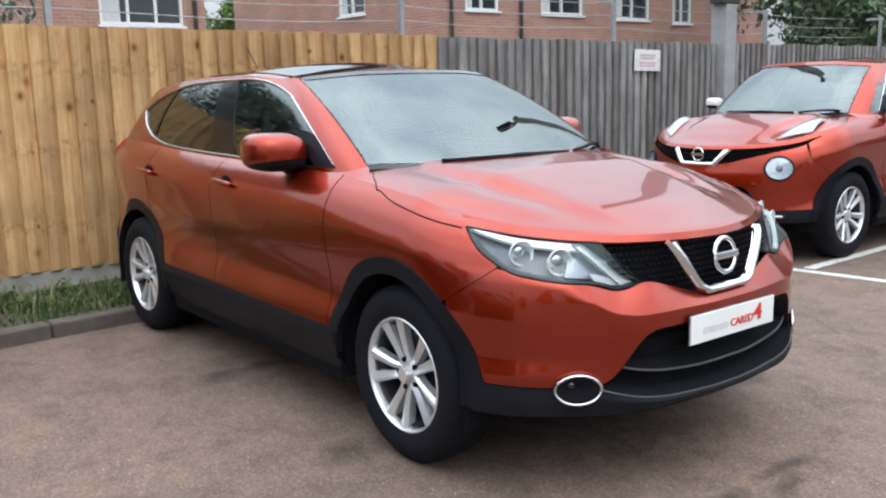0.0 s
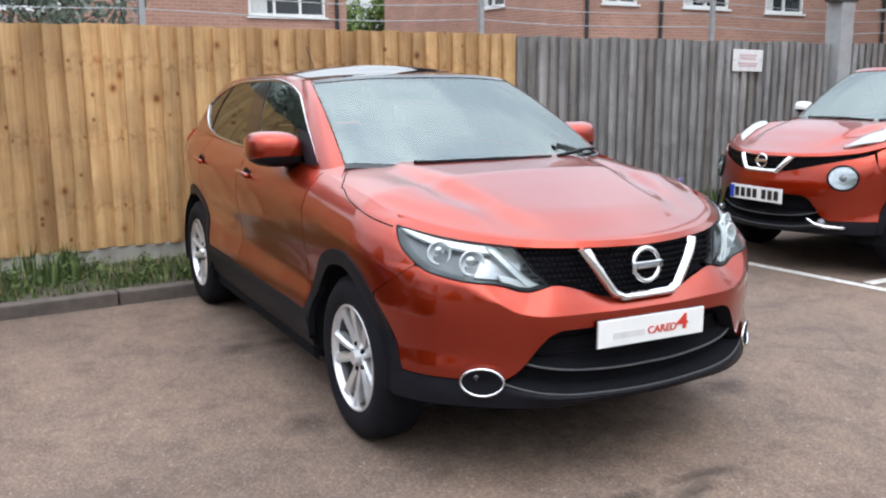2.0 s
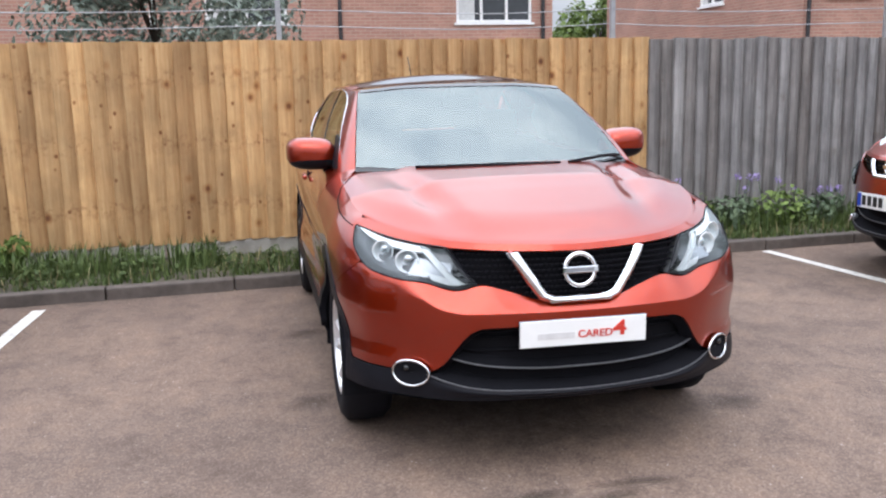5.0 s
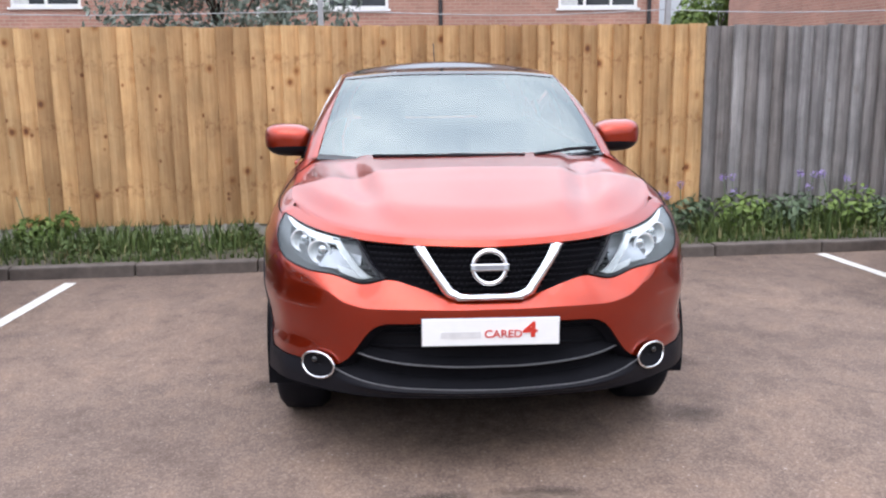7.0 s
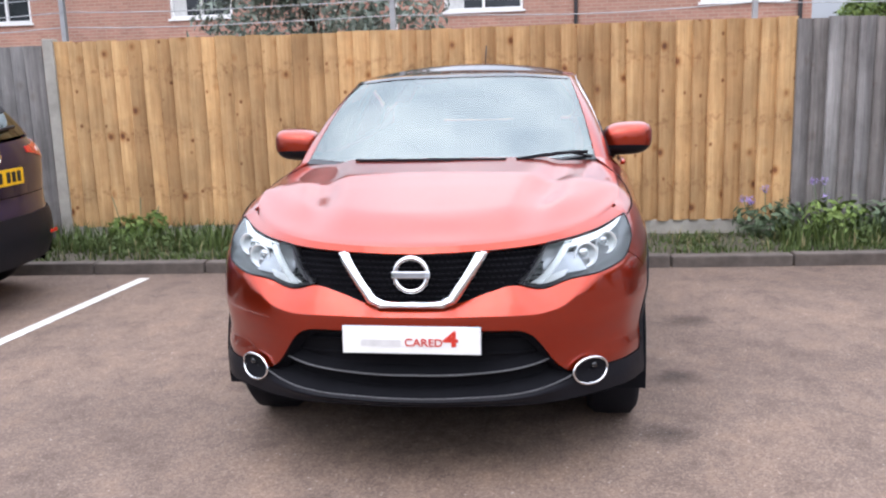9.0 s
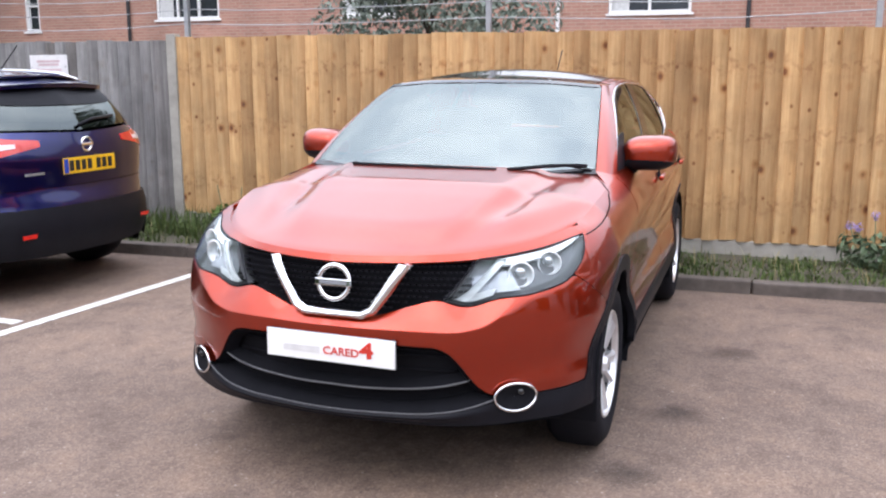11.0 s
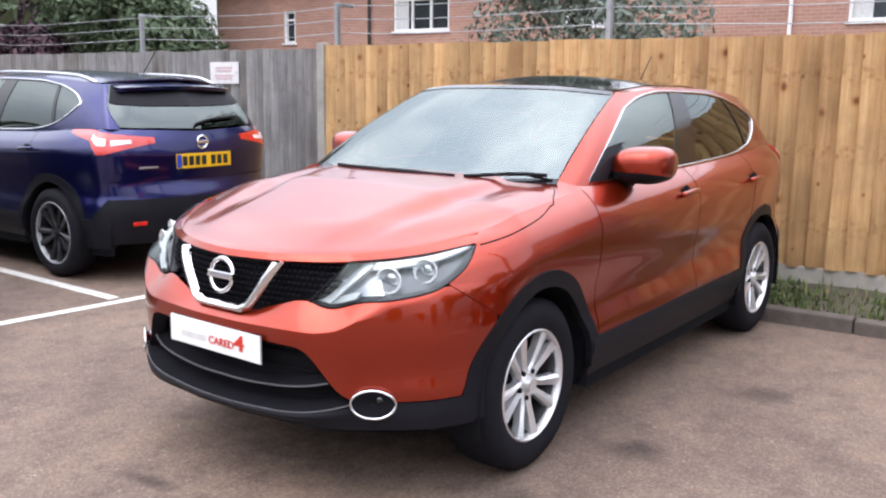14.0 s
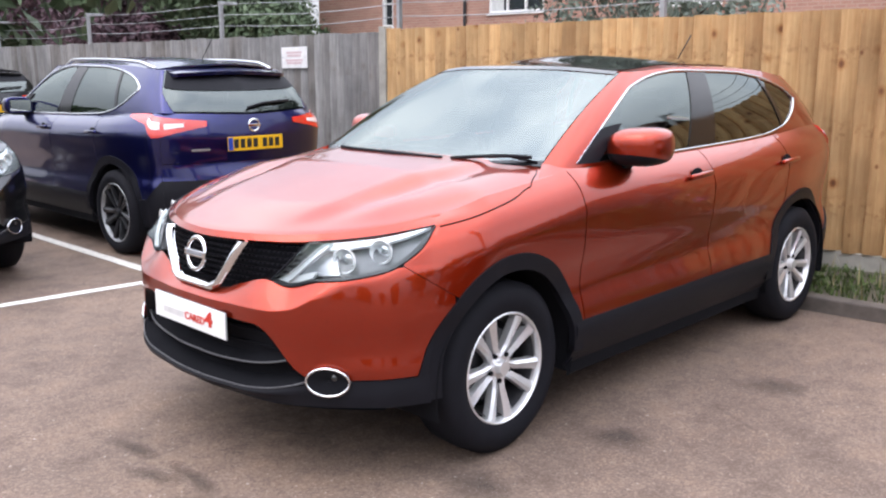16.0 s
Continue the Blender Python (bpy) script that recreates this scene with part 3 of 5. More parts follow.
def wheel(car, at, right, alloy, dark=False, radius=0.345, rim=0.219, name="wheel", turn=18):
    """A tyre on a cast wheel with five pairs of spokes."""
    w = thing_part(name, car, pose(*at, 0, 0, 180 if right else 0))
    t = 0.108
    rim = rim + 0.018 if dark else rim
    lathe("tyre", [(-t, rim), (-t, radius - 0.03), (-t + 0.03, radius - 0.004), (0, radius), (t - 0.034, radius - 0.004), (t - 0.008, radius - 0.035),
                   (t, radius - 0.075), (t - 0.012, rim + 0.012), (t - 0.018, rim)], RUBBER, w)
    face = DARK_ALLOY if dark else alloy
    lathe("barrel", [(-t + 0.02, rim), (-t + 0.02, rim - 0.03), (0.02, rim - 0.035), (0.07, rim - 0.018)], DARK_ALLOY, w)
    lathe("rim", [(0.050, rim - 0.012), (t - 0.022, rim - 0.006), (t - 0.012, rim - 0.002), (t - 0.011, rim + 0.001), (t - 0.016, rim + 0.005)], STEEL if dark else ALLOY, w)
    bm = bmesh.new()
    for k in range(5):
        for lean in (-1, 1):
            a, b = math.radians(72 * k + turn) + lean * 0.17, math.radians(72 * k + turn) + lean * 0.24
            rows = []
            for r, ang, wd, x in ((0.040, a + lean * 0.30, 0.015, 0.064), (0.085, a + lean * 0.07, 0.0165, 0.072), (0.15, b, 0.0205, 0.082), (rim - 0.008, b, 0.026, 0.090)):
                c, sd = Vector((0, math.cos(ang), math.sin(ang))), Vector((0, -math.sin(ang), math.cos(ang)))
                rows.append([bm.verts.new(c * r + sd * wd * m + Vector((x - dx, 0, 0))) for m, dx in ((-1, 0.040), (-0.92, 0.010), (0.35 * lean, 0.0), (0.92, 0.010), (1, 0.040))])
            for i in range(3):
                for j in range(4):
                    bm.faces.new([rows[i][j], rows[i][j + 1], rows[i + 1][j + 1], rows[i + 1][j]])
    part("spokes", bm, face, w)
    part("hub_cap", cyl(0.034, 0.028, 0.03, pose(0.075, 0, 0, 0, 90, 0), 24), face, w)
    for k in range(5):
        a = math.radians(72 * k + turn)
        part("wheel_nut", cyl(0.011, 0.010, 0.014, pose(0.062, 0.056 * math.cos(a), 0.056 * math.sin(a), 0, 90, 0), 8), LINER, w)
    bm = cyl(0.052, 0.062, 0.02, pose(0.052, 0, 0, 0, 90, 0), 24)
    part("hub_face", bm, face, w)
    part("brake_disc", cyl(0.145, 0.145, 0.02, pose(0.0, 0, 0, 0, 90, 0), 32), DARK_ALLOY, w)
    part("brake_shield", cyl(rim - 0.036, rim - 0.036, 0.01, pose(-0.03, 0, 0, 0, 90, 0), 32), LINER, w)
    return w


def thing_part(name, parent, m):
    ob = new(name)
    ob.parent, ob.matrix_basis = parent, m
    ob.empty_display_size = 0.1
    return ob


def ring_patch(centre_s, centre_z, rs, rz, out, n=40):
    """Points of an oval that lies on the body."""
    return [shell(centre_s + rs * math.cos(w), centre_z + rz * math.sin(w), out) for w in (2 * math.pi * k / n for k in range(n))]


def seat(car, x, y, width, high=0.62):
    s = thing_part("seat", car, pose(x, y, 0.55))
    part("cushion", box((width, 0.5, 0.16), pose(0, 0, 0, 6), 0.04), SEAT, s, smooth=True)
    part("backrest", box((width, 0.13, high), pose(0, 0.30, 0.32, -16), 0.05), SEAT, s, smooth=True)
    for dx in ([0] if width < 0.7 else [-0.42, 0.42]):
        part("headrest", box((0.26, 0.09, 0.17), pose(dx, 0.42, 0.70, -12), 0.04), SEAT, s, smooth=True)


def panel_cut(car, col, name, a, b, label=""):
    """A side panel of the lower body between two places on the outline, on one side."""
    for side in (1, -1):
        ss = fine_s(a, b, 26)
        lo = lambda s: max(low_edge(s), seam(s) + 0.0015) if s < 0.85 else low_edge(s)
        hi = lambda s: max(lo(s) + 0.001, BUMPER_TOP(s)) if s < 0.763 else TOP(s) - (0.004 if s < 0.8 else 0)
        f = lambda s, v: shell(side * s, lo(s) + (hi(s) - lo(s)) * v)
        sheet(name, f, ss, steps(0, 1, 26), col, car, label, flip=side < 0)


def crossover_nose(car):
    """Grille with its chevron, badge, headlamps and fog lamps."""
    # grille
    hi = lambda s: TOP(abs(s)) - 0.026
    sheet("grille_back", lambda s, v: shell(s, BUMPER_TOP(abs(s)) - 0.02 + (hi(s) + 0.02 - BUMPER_TOP(abs(s))) * v, -0.055), steps(-0.42, 0.42, 40), steps(0, 1, 6), LINER, car, rim=0)
    bm = bmesh.new()
    for r in range(9):
        for k in range(-22, 23):
            s = (k + 0.5 * (r % 2)) * 0.0165
            z = 0.715 + 0.021 * r
            if abs(s) < 0.40 - 0.06 * 0 and BUMPER_TOP(abs(s)) + 0.008 < z < hi(s) - 0.008:
                p = Vector(shell(s, z, -0.032))
                box_into(bm, (0.014, 0.012, 0.006), Matrix.Translation(p))
    part("grille_mesh", bm, PLASTIC, car)
    outer = [(-0.292, 0.876), (-0.215, 0.765), (-0.165, 0.702), (-0.120, 0.684), (0.120, 0.684), (0.165, 0.702), (0.215, 0.765), (0.292, 0.876)]
    def vee(a, b):
        # a runs along the V, b across its width
        i = min(6, int(a))
        t = a - i
        inner = [(-0.245, 0.878), (-0.178, 0.780), (-0.136, 0.724), (-0.104, 0.710), (0.104, 0.710), (0.136, 0.724), (0.178, 0.780), (0.245, 0.878)]
        o = Vector(outer[i]).lerp(Vector(outer[i + 1]), t)
        n = Vector(inner[i]).lerp(Vector(inner[i + 1]), t)
        q = o.lerp(n, b)
        s = math.copysign(math.asin(min(1, abs(q.x) / 0.9)) * 2 / math.pi, q.x)
        return Vector(shell(s, q.y, 0.016 + 0.016 * math.sin(math.pi * b)))
    sheet("grille_chevron", vee, steps(0, 7, 42), steps(0, 1, 6), CHROME, car, rim=0.03, flip=False)
    badge = thing_part("badge", car, Matrix.Translation(Vector(shell(0, 0.803, 0.004))) @ pose(0, 0, 0, -8))
    tube("ring", [(0.060 * math.cos(w), 0, 0.060 * math.sin(w)) for w in (2 * math.pi * k / 36 for k in range(36))], 0.0095, CHROME, badge, seg=10, closed=True)
    part("bar", box((0.142, 0.012, 0.026), pose(0, -0.006, 0), 0.004), CHROME, badge)
    part("name_bar", box((0.105, 0.003, 0.013), pose(0, -0.013, 0)), LAMP_GREY, badge)
    # headlamps
    for side in (1, -1):
        lamp = thing_part("headlamp", car, Matrix())
        s_in = lambda v: 0.292 + 0.100 * v
        s_out = lambda v: 0.764
        zz = lambda s, v: BUMPER_TOP(s) + 0.004 + max(0.003, TOP(s) - 0.028 - BUMPER_TOP(s)) * v
        at = lambda a, v, out: (lambda s: shell(side * s, zz(s, v), out))(s_in(v) + (s_out(v) - s_in(v)) * a)
        sheet("housing", lambda a, v: at(a, v, -0.05 if 0 < a < 1 and 0 < v < 1 else -0.002), [0, 0.001] + steps(0.02, 0.98, 20) + [0.999, 1], [0, 0.001] + steps(0.05, 0.95, 8) + [0.999, 1], LAMP_DARK, lamp, rim=0, flip=side < 0)
        sheet("inner_reflector", lambda a, v: at(0.05 + 0.26 * a + 0.10 * (1 - v), 0.08 + 0.50 * v, -0.03), steps(0, 1, 8), steps(0, 1, 5), LAMP_SILVER, lamp, flip=side < 0)
        sheet("light_strip", lambda a, v: at(0.17 + 0.80 * a, 0.78 + 0.15 * v, -0.003), steps(0, 1, 20), (0, 0.5, 1), LAMP_WHITE, lamp, flip=side < 0)
        sheet("light_hook", lambda a, v: at(0.035 + 0.075 * v + 0.12 * a, 0.10 + 0.78 * a, -0.004), steps(0, 1, 10), (0, 0.5, 1), PALE_LAMP, lamp, flip=side < 0)
        for a, v, r in ((0.40, 0.45, 0.047), (0.63, 0.52, 0.044)):
            c, o = Vector(at(a, v, -0.045)), Vector(at(a, v, 0.0))
            n = ((o - c).normalized() + Vector((0, -1.2, 0.0))).normalized()
            m = Matrix.Translation(c) @ n.to_track_quat("Z", "Y").to_matrix().to_4x4()
            bm = bmesh.new()
            rings = [(r, 0.03), (r * 0.92, 0.034), (r * 0.80, 0.012), (r * 0.55, -0.004)]
            rows = [[bm.verts.new(m @ Vector((q * math.cos(w), q * math.sin(w), h))) for w in (2 * math.pi * k / 24 for k in range(24))] for q, h in rings]
            for i in range(3):
                for k in range(24):
                    bm.faces.new([rows[i][k], rows[i][(k + 1) % 24], rows[i + 1][(k + 1) % 24], rows[i + 1][k]])
            part("bezel", bm, LAMP_WHITE, lamp, smooth=True)
            bm = bmesh.new()
            bmesh.ops.create_uvsphere(bm, u_segments=16, v_segments=10, radius=r * 0.62, matrix=m @ Matrix.Diagonal((1, 1, 0.55, 1)))
            part("projector", bm, CHROME, lamp, smooth=True)
        sheet("light_foot", lambda a, v: at(0.08 + 0.17 * a, 0.08 + 0.16 * v, -0.005), steps(0, 1, 8), (0, 0.5, 1), PALE_LAMP, lamp, flip=side < 0)
        rim_line = [at(a, 0.0, 0.002) for a in steps(0, 1, 24)] + [at(a, 1.0, 0.002) for a in steps(1, 0, 24)]
        tube("gasket", rim_line, 0.003, PLASTIC, lamp, seg=6, closed=True)
        lens = sheet("lens", lambda a, v: at(a, v, 0.003), steps(0, 1, 20), steps(0, 1, 8), LENS, lamp, rim=0.006, flip=side < 0)
        lens.visible_shadow = False
        # fog lamp
        fog = thing_part("fog_lamp", car, Matrix())
        cs, cz = side * 0.462, 0.421
        tube("ring", ring_patch(cs, cz, 0.053, 0.049, 0.016), 0.0048, CHROME, fog, seg=8, closed=True)
        sheet("bowl", lambda a, r: Vector(shell(cs + 0.053 * r * math.cos(a), cz + 0.049 * r * math.sin(a), 0.018 - 0.016 * (1 - r))), steps(0, 2 * math.pi, 32), (0.02, 0.5, 0.8, 1.0), LINER, fog, rim=0, flip=True)
        bm = bmesh.new()
        bmesh.ops.create_uvsphere(bm, u_segments=14, v_segments=8, radius=0.016, matrix=Matrix.Translation(Vector(shell(cs + 0.016 * side, cz + 0.014, 0.002))))
        part("bulb_lens", bm, ROOF_GLASS, fog, smooth=True)


def crossover_tail(car, start):
    """Tail lamps, rear plate, badge and wiper."""
    # tail
    for side in (1, -1):
        lamp = thing_part("tail_lamp", car, Matrix())
        z0 = lambda s: 1.126 - 0.155 * min(1, max(0, (s - start) / 0.22)) + 0.075 * max(0, (s - 2.23) / 0.42)
        z1 = lambda s: min(TOP(s) - 0.004, 1.152 - 0.055 * max(0, (s - 1.95) / 0.68))
        sheet("lens", lambda s, v: shell(side * s, z0(s) + (z1(s) - z0(s)) * v, 0.008), steps(start, 2.68, 30), steps(0, 1, 6), RED_LENS, lamp, flip=side < 0)
        sheet("indicator_lens", lambda s, v: shell(side * s, z0(s) + (z1(s) - z0(s)) * (0.40 + 0.34 * v), 0.012), steps(start + 0.10, 2.26, 14), steps(0, 1, 4), CLEAR_LENS, lamp, flip=side < 0)
        sheet("reversing_lens", lambda s, v: shell(side * s, z0(s) + (z1(s) - z0(s)) * (0.36 + 0.30 * v), 0.012), steps(2.31, 2.50, 10), steps(0, 1, 4), CLEAR_LENS, lamp, flip=side < 0)
        part("rear_reflector", box((0.11, 0.012, 0.028), Matrix.Translation(Vector(shell(side * 2.52, 0.46, 0.018))) @ pose(0, 0, 0, 0, 0, -side * 6), 0.004), RED_LENS, car)
    p = Vector(shell(3.0, 0.905, 0.004))
    plate = thing_part("number_plate", car, Matrix.Translation(p) @ pose(0, 0, 0, 0, 0, 180))
    part("plate", box((0.52, 0.008, 0.111), Matrix(), 0.002), YELLOW_PLATE, plate)
    part("band", box((0.042, 0.003, 0.10), pose(-0.237, -0.005, 0)), EU_BLUE, plate)
    for k in range(7):
        part("character_bar", box((0.042, 0.003, 0.072), pose(-0.185 + 0.060 * k + (0.03 if k > 3 else 0), -0.005, 0)), PLATE_INK, plate)
    badge = thing_part("tail_badge", car, Matrix.Translation(Vector(shell(3.0, 1.045, 0.006))))
    tube("ring", [(0.048 * math.cos(w), 0, 0.048 * math.sin(w)) for w in (2 * math.pi * k / 30 for k in range(30))], 0.008, CHROME, badge, seg=8, closed=True)
    part("bar", box((0.112, 0.010, 0.02), pose(0, 0.004, 0), 0.003), CHROME, badge)
    part("model_bar", box((0.15, 0.006, 0.016), Matrix.Translation(Vector(shell(2.62, 0.87, 0.002))) @ pose(0, 0, 0, 0, 0, -8)), LAMP_SILVER, car)
    tube("rear_wiper", [Vector(house_top(10 - 0.05, 0.12)) + Vector((0, 0.03, 0)), Vector(house_top(-9.75, 0.2)) + Vector((0, 0.03, 0)), Vector(house_top(-9.3, 0.22)) + Vector((0, 0.03, 0))], 0.012, PLASTIC, car, seg=6)


def suv(car, col, rails=False, dark_wheels=False, glass_roof=True, nose=True, tail=True, mirror=(0.878, 0.835, 1.153, 1.1), cap=None, pillar_end=2.985):
    """A five-door crossover: body panels, glass, lamps, trim, wheels and cabin."""
    mirror_x, mirror_y, mirror_z, mirror_k = mirror
    # painted panels
    ss = [s for s in fine_s(-0.797, 0.797, 90)]
    bump_hi = lambda s: max(low_edge(s) + 0.002, min(BUMPER_TOP(abs(s)), seam(abs(s)) - 0.0015))
    mid = lambda s: low_edge(s) + (bump_hi(s) - low_edge(s)) * (max(0.15, min(0.85, (CREASE(abs(s)) - low_edge(s)) / (bump_hi(s) - low_edge(s)))) if CREASED else 0.6)
    rise = lambda s, v: low_edge(s) + (mid(s) - low_edge(s)) * v / 0.6 if v < 0.6 else mid(s) + (bump_hi(s) - mid(s)) * (v - 0.6) / 0.4
    sheet("front_bumper", lambda s, v: shell(s, rise(s, v)), ss, steps(0, 0.56, 12) + [0.585, 0.6, 0.615] + steps(0.64, 1, 7), col, car)
    panel_cut(car, col, "front_wing", 0.655, 1.160)
    panel_cut(car, col, "front_door", 1.162, 1.503)
    panel_cut(car, col, "rear_door", 1.505, 1.772)
    panel_cut(car, col, "rear_wing", 1.774, 2.26)
    for name, z0, z1 in (("rear_bumper", 0.632, 0.765), ("tailgate", 0.77, None)):
        for lo, hi in ((2.262, 3.0),):
            half = steps(lo, hi, 24)
            full = [(-s if i < len(half) else s) for i, s in enumerate(half + half[-2::-1])]
            sheet(name, lambda s, v: shell(s, z0 + ((z1 or TOP(abs(s))) - z0) * v), full, steps(0, 1, 16), col, car, flip=True)
    us = steps(-1, 1, 60)
    sheet("bonnet", bonnet, us, steps(0, 1, 44), col, car, flip=False)
    for side in (1, -1):
        line = spline((-0.37, -0.25, -0.13, 0.033, 0.12, 0.18), (0.938, 0.952, 0.970, 0.998, 1.022, 1.043))
        pts = [Vector(shell(side * along(y), min(line(y), TOP(along(y)) - 0.012), 0.002)) for y in steps(-0.365, 0.17, 24)] if CREASED else []
        if CREASED:
            rear = catmull([pts[-1], (side * 0.765, 0.215, 1.0525), (side * 0.735, 0.275, 1.067), (side * 0.70, 0.325, 1.081)])
            pts += [rear(t) for t in steps(0.15, 3, 14)]
            tube("bonnet_gap", pts, 0.0026, LINER, car, seg=6)
    sheet("bonnet_lip", lambda s, v: shell(s, TOP(abs(s)) - 0.024 + 0.022 * v), steps(-0.77, 0.77, 50), steps(0, 1, 3), col, car)
    # inner dark body, wells and floor
    for side in (1, -1):
        f = lambda s, v: shell(side * s, arch_low(plan(s)[1], 0.21, 0.40) + (TOP(s) - 0.005 - arch_low(plan(s)[1], 0.21, 0.40)) * v, -0.03)
        sheet("inner_body", f, fine_s(0.80, 2.3, 50), steps(0, 1, 6), LINER, car, rim=0, flip=side < 0)
        for c in ARCH_AT:
            sheet("wheel_well", lambda a, x: (side * x, c - 0.405 * math.cos(a), ARCH_Z - 0.02 + 0.405 * math.sin(a)), steps(-0.25, math.pi + 0.25, 24), (0.56, 0.87), LINER, car, rim=0, flip=side > 0)
            part("well_wall", box((0.02, 0.80, 0.48), pose(side * 0.56, c, 0.50)), LINER, car)
            arch = lambda a, r: (lambda y, z: (side * (abs(shell(along(y), max(z, 0.25))[0]) + 0.006), y, z))(c - r * math.cos(a), ARCH_Z + r * math.sin(a))
            lo_a = -0.06
            sheet("arch_trim", arch, steps(lo_a, math.pi - lo_a, 36), (0.382, 0.392, 0.418, 0.447), PLASTIC, car, rim=0.03, flip=side < 0)
        sheet("sill_trim", lambda s, v: shell(side * s, 0.25 + (0.206 + 0.03 * (s - 1)) * v, 0.016 - 0.06 * (1 - v) ** 2 - 0.012 * v ** 8), steps(along(0.36), along(WHEELBASE - 0.42), 24), steps(0, 1, 10), PLASTIC, car, flip=side < 0)
        f = lambda s, v: shell(side * s, 0.27 + (0.220 + 0.155 * min(1, max(0, (s - 2) / 0.26))) * v, 0.012)
        sheet("rear_corner_trim", f, steps(along(WHEELBASE + 0.37), 2.27, 14), steps(0, 1, 4), PLASTIC, car, flip=side < 0)
    part("floor_pan", box((1.1, 3.6, 0.10), pose(0, 1.35, 0.325)), LINER, car)
    part("underbody", box((1.56, 1.74, 0.10), pose(0, 1.325, 0.28)), LINER, car)
    part("bulkhead", box((1.5, 0.05, 0.6), pose(0, 0.30, 0.70)), LINER, car)
    part("boot_floor", box((1.2, 0.72, 0.05), pose(0, 2.78, 0.75)), LINER, car)
    half = steps(2.27, 3.0, 20)
    full = [(-s if i < len(half) else s) for i, s in enumerate(half + half[-2::-1])]
    sheet("rear_skirt", lambda s, v: shell(s, 0.30 + 0.34 * v, 0.012 - 0.03 * (1 - v) ** 3), full, steps(0, 1, 5), PLASTIC, car, flip=True)
    # front lip, lower intake
    ss = [s for s in fine_s(-0.80, 0.80, 80)]
    lip_low = lambda s: arch_low(plan(abs(s))[1], 0.318 + 0.008 * min(1, (abs(s) / 0.5) ** 2), 0.40)
    lip_top = lambda s: max(lip_low(s) + 0.004, arch_low(plan(abs(s))[1], LIP(abs(s)), 0.44))
    sheet("front_lip", lambda s, v: shell(s, lip_low(s) + (lip_top(s) - lip_low(s)) * v, 0.004 * v + 0.014 * math.exp(-((v - 0.7) / 0.3) ** 2) * max(0, 1 - (abs(s) / 0.45) ** 6)), ss, steps(0, 1, 10), PLASTIC, car)
    sheet("intake_back", lambda s, v: shell(s, 0.31 + 0.31 * v, -0.075), steps(-0.42, 0.42, 30), steps(0, 1, 4), LINER, car, rim=0)
    sheet("intake_ledge", lambda s, v: shell(s, 0.430 + 0.05 * (abs(s) / 0.36) ** 3 + 0.03 * v, -0.02 - 0.065 * v), steps(-0.36, 0.36, 40), steps(0, 1, 4), LINER, car, rim=0)
    sheet("intake_floor", lambda s, v: Vector(shell(s, LIP(abs(s)) - 0.006, 0.010)).lerp(Vector(shell(s, LIP(abs(s)) + 0.022 + 0.03 * abs(s), -0.085)), v), steps(-0.44, 0.44, 40), (0, 0.5, 1), LINER, car, rim=0)
    sheet("undertray", lambda s, v: Vector(shell(s, 0.320, 0.0)).lerp(Vector((shell(s, 0.32)[0] * 0.8, -0.30, 0.30)), v), steps(-0.6, 0.6, 30), steps(0, 1, 3), LINER, car, rim=0, flip=True)
    tube("lip_bead", [shell(s, LIP(abs(s)) + 0.002, 0.010) for s in steps(-0.41, 0.41, 40)], 0.003, GREY_BEAD, car, seg=6)
    tube("ledge_bead", [shell(s, 0.432 + 0.05 * (abs(s) / 0.36) ** 3, -0.02) for s in steps(-0.36, 0.36, 40)], 0.004, GREY_BEAD, car, seg=6)
    for z in (0.50, 0.55):
        tube("intake_slat", [shell(s, z, -0.066) for s in steps(-0.33, 0.33, 24)], 0.005, LINER, car, seg=6)
    sheet("intake_frame", lambda s, v: shell(s, INTAKE(abs(s)) - 0.005 - 0.022 * v, -0.002 - 0.05 * v), steps(-0.43, 0.43, 70), (0, 0.5, 1), PLASTIC, car, rim=0)
    if nose:
        crossover_nose(car)
    # glass house
    part_s = lambda a, b, n: steps(a, b, n)
    ws = sheet("windscreen", lambda s, v: house_top(s, v), steps(-2.16, 2.16, 44), steps(0.01, 0.985, 16), WINDSCREEN, car, rim=0.006)
    ws.visible_shadow = False
    sheet("windscreen_edge", lambda s, v: house_top(s, -0.03 + 0.045 * v), steps(-2.18, 2.18, 44), (0, 0.5, 1), GLOSS_BLACK, car, rim=0.0, off=0.002)
    sheet("cowl", lambda u, v: Vector(bonnet(u, 1.0)).lerp(Vector(house_top(math.copysign(abs(u) ** 0.9 * 2.15, u), 0.01)), v) - Vector((0, 0, 0.012)), steps(-0.93, 0.93, 40), (0, 0.5, 1), PLASTIC, car, rim=0)
    for side in (1, -1):
        fl = side < 0
        sheet("pillar", lambda s, v: house_top(side * s, v), steps(2.19, pillar_end, 16), steps(-0.02, 1, 16), col, car, flip=fl)
        sheet("pillar_foot", lambda a, v: Vector(shell(side * (1.10 + 0.09 * a), TOP(1.10 + 0.09 * a) - 0.004)).lerp(Vector(house_top(side * (2.16 + 0.84 * a), 0.0)), v), steps(0, 1, 10), steps(0, 1, 4), col, car, flip=fl)
        sheet("roof_side", lambda s, v: house_top(side * s, WIN_TOP(s) + (1 - WIN_TOP(s)) * v), steps(pillar_end, 7.45, 54), steps(0, 1, 4), col, car, flip=fl)
        sheet("waist", lambda s, v: house_top(side * s, WIN_LOW(s) * v), steps(pillar_end, 7.45, 54), steps(0, 1, 5), col, car, flip=fl)
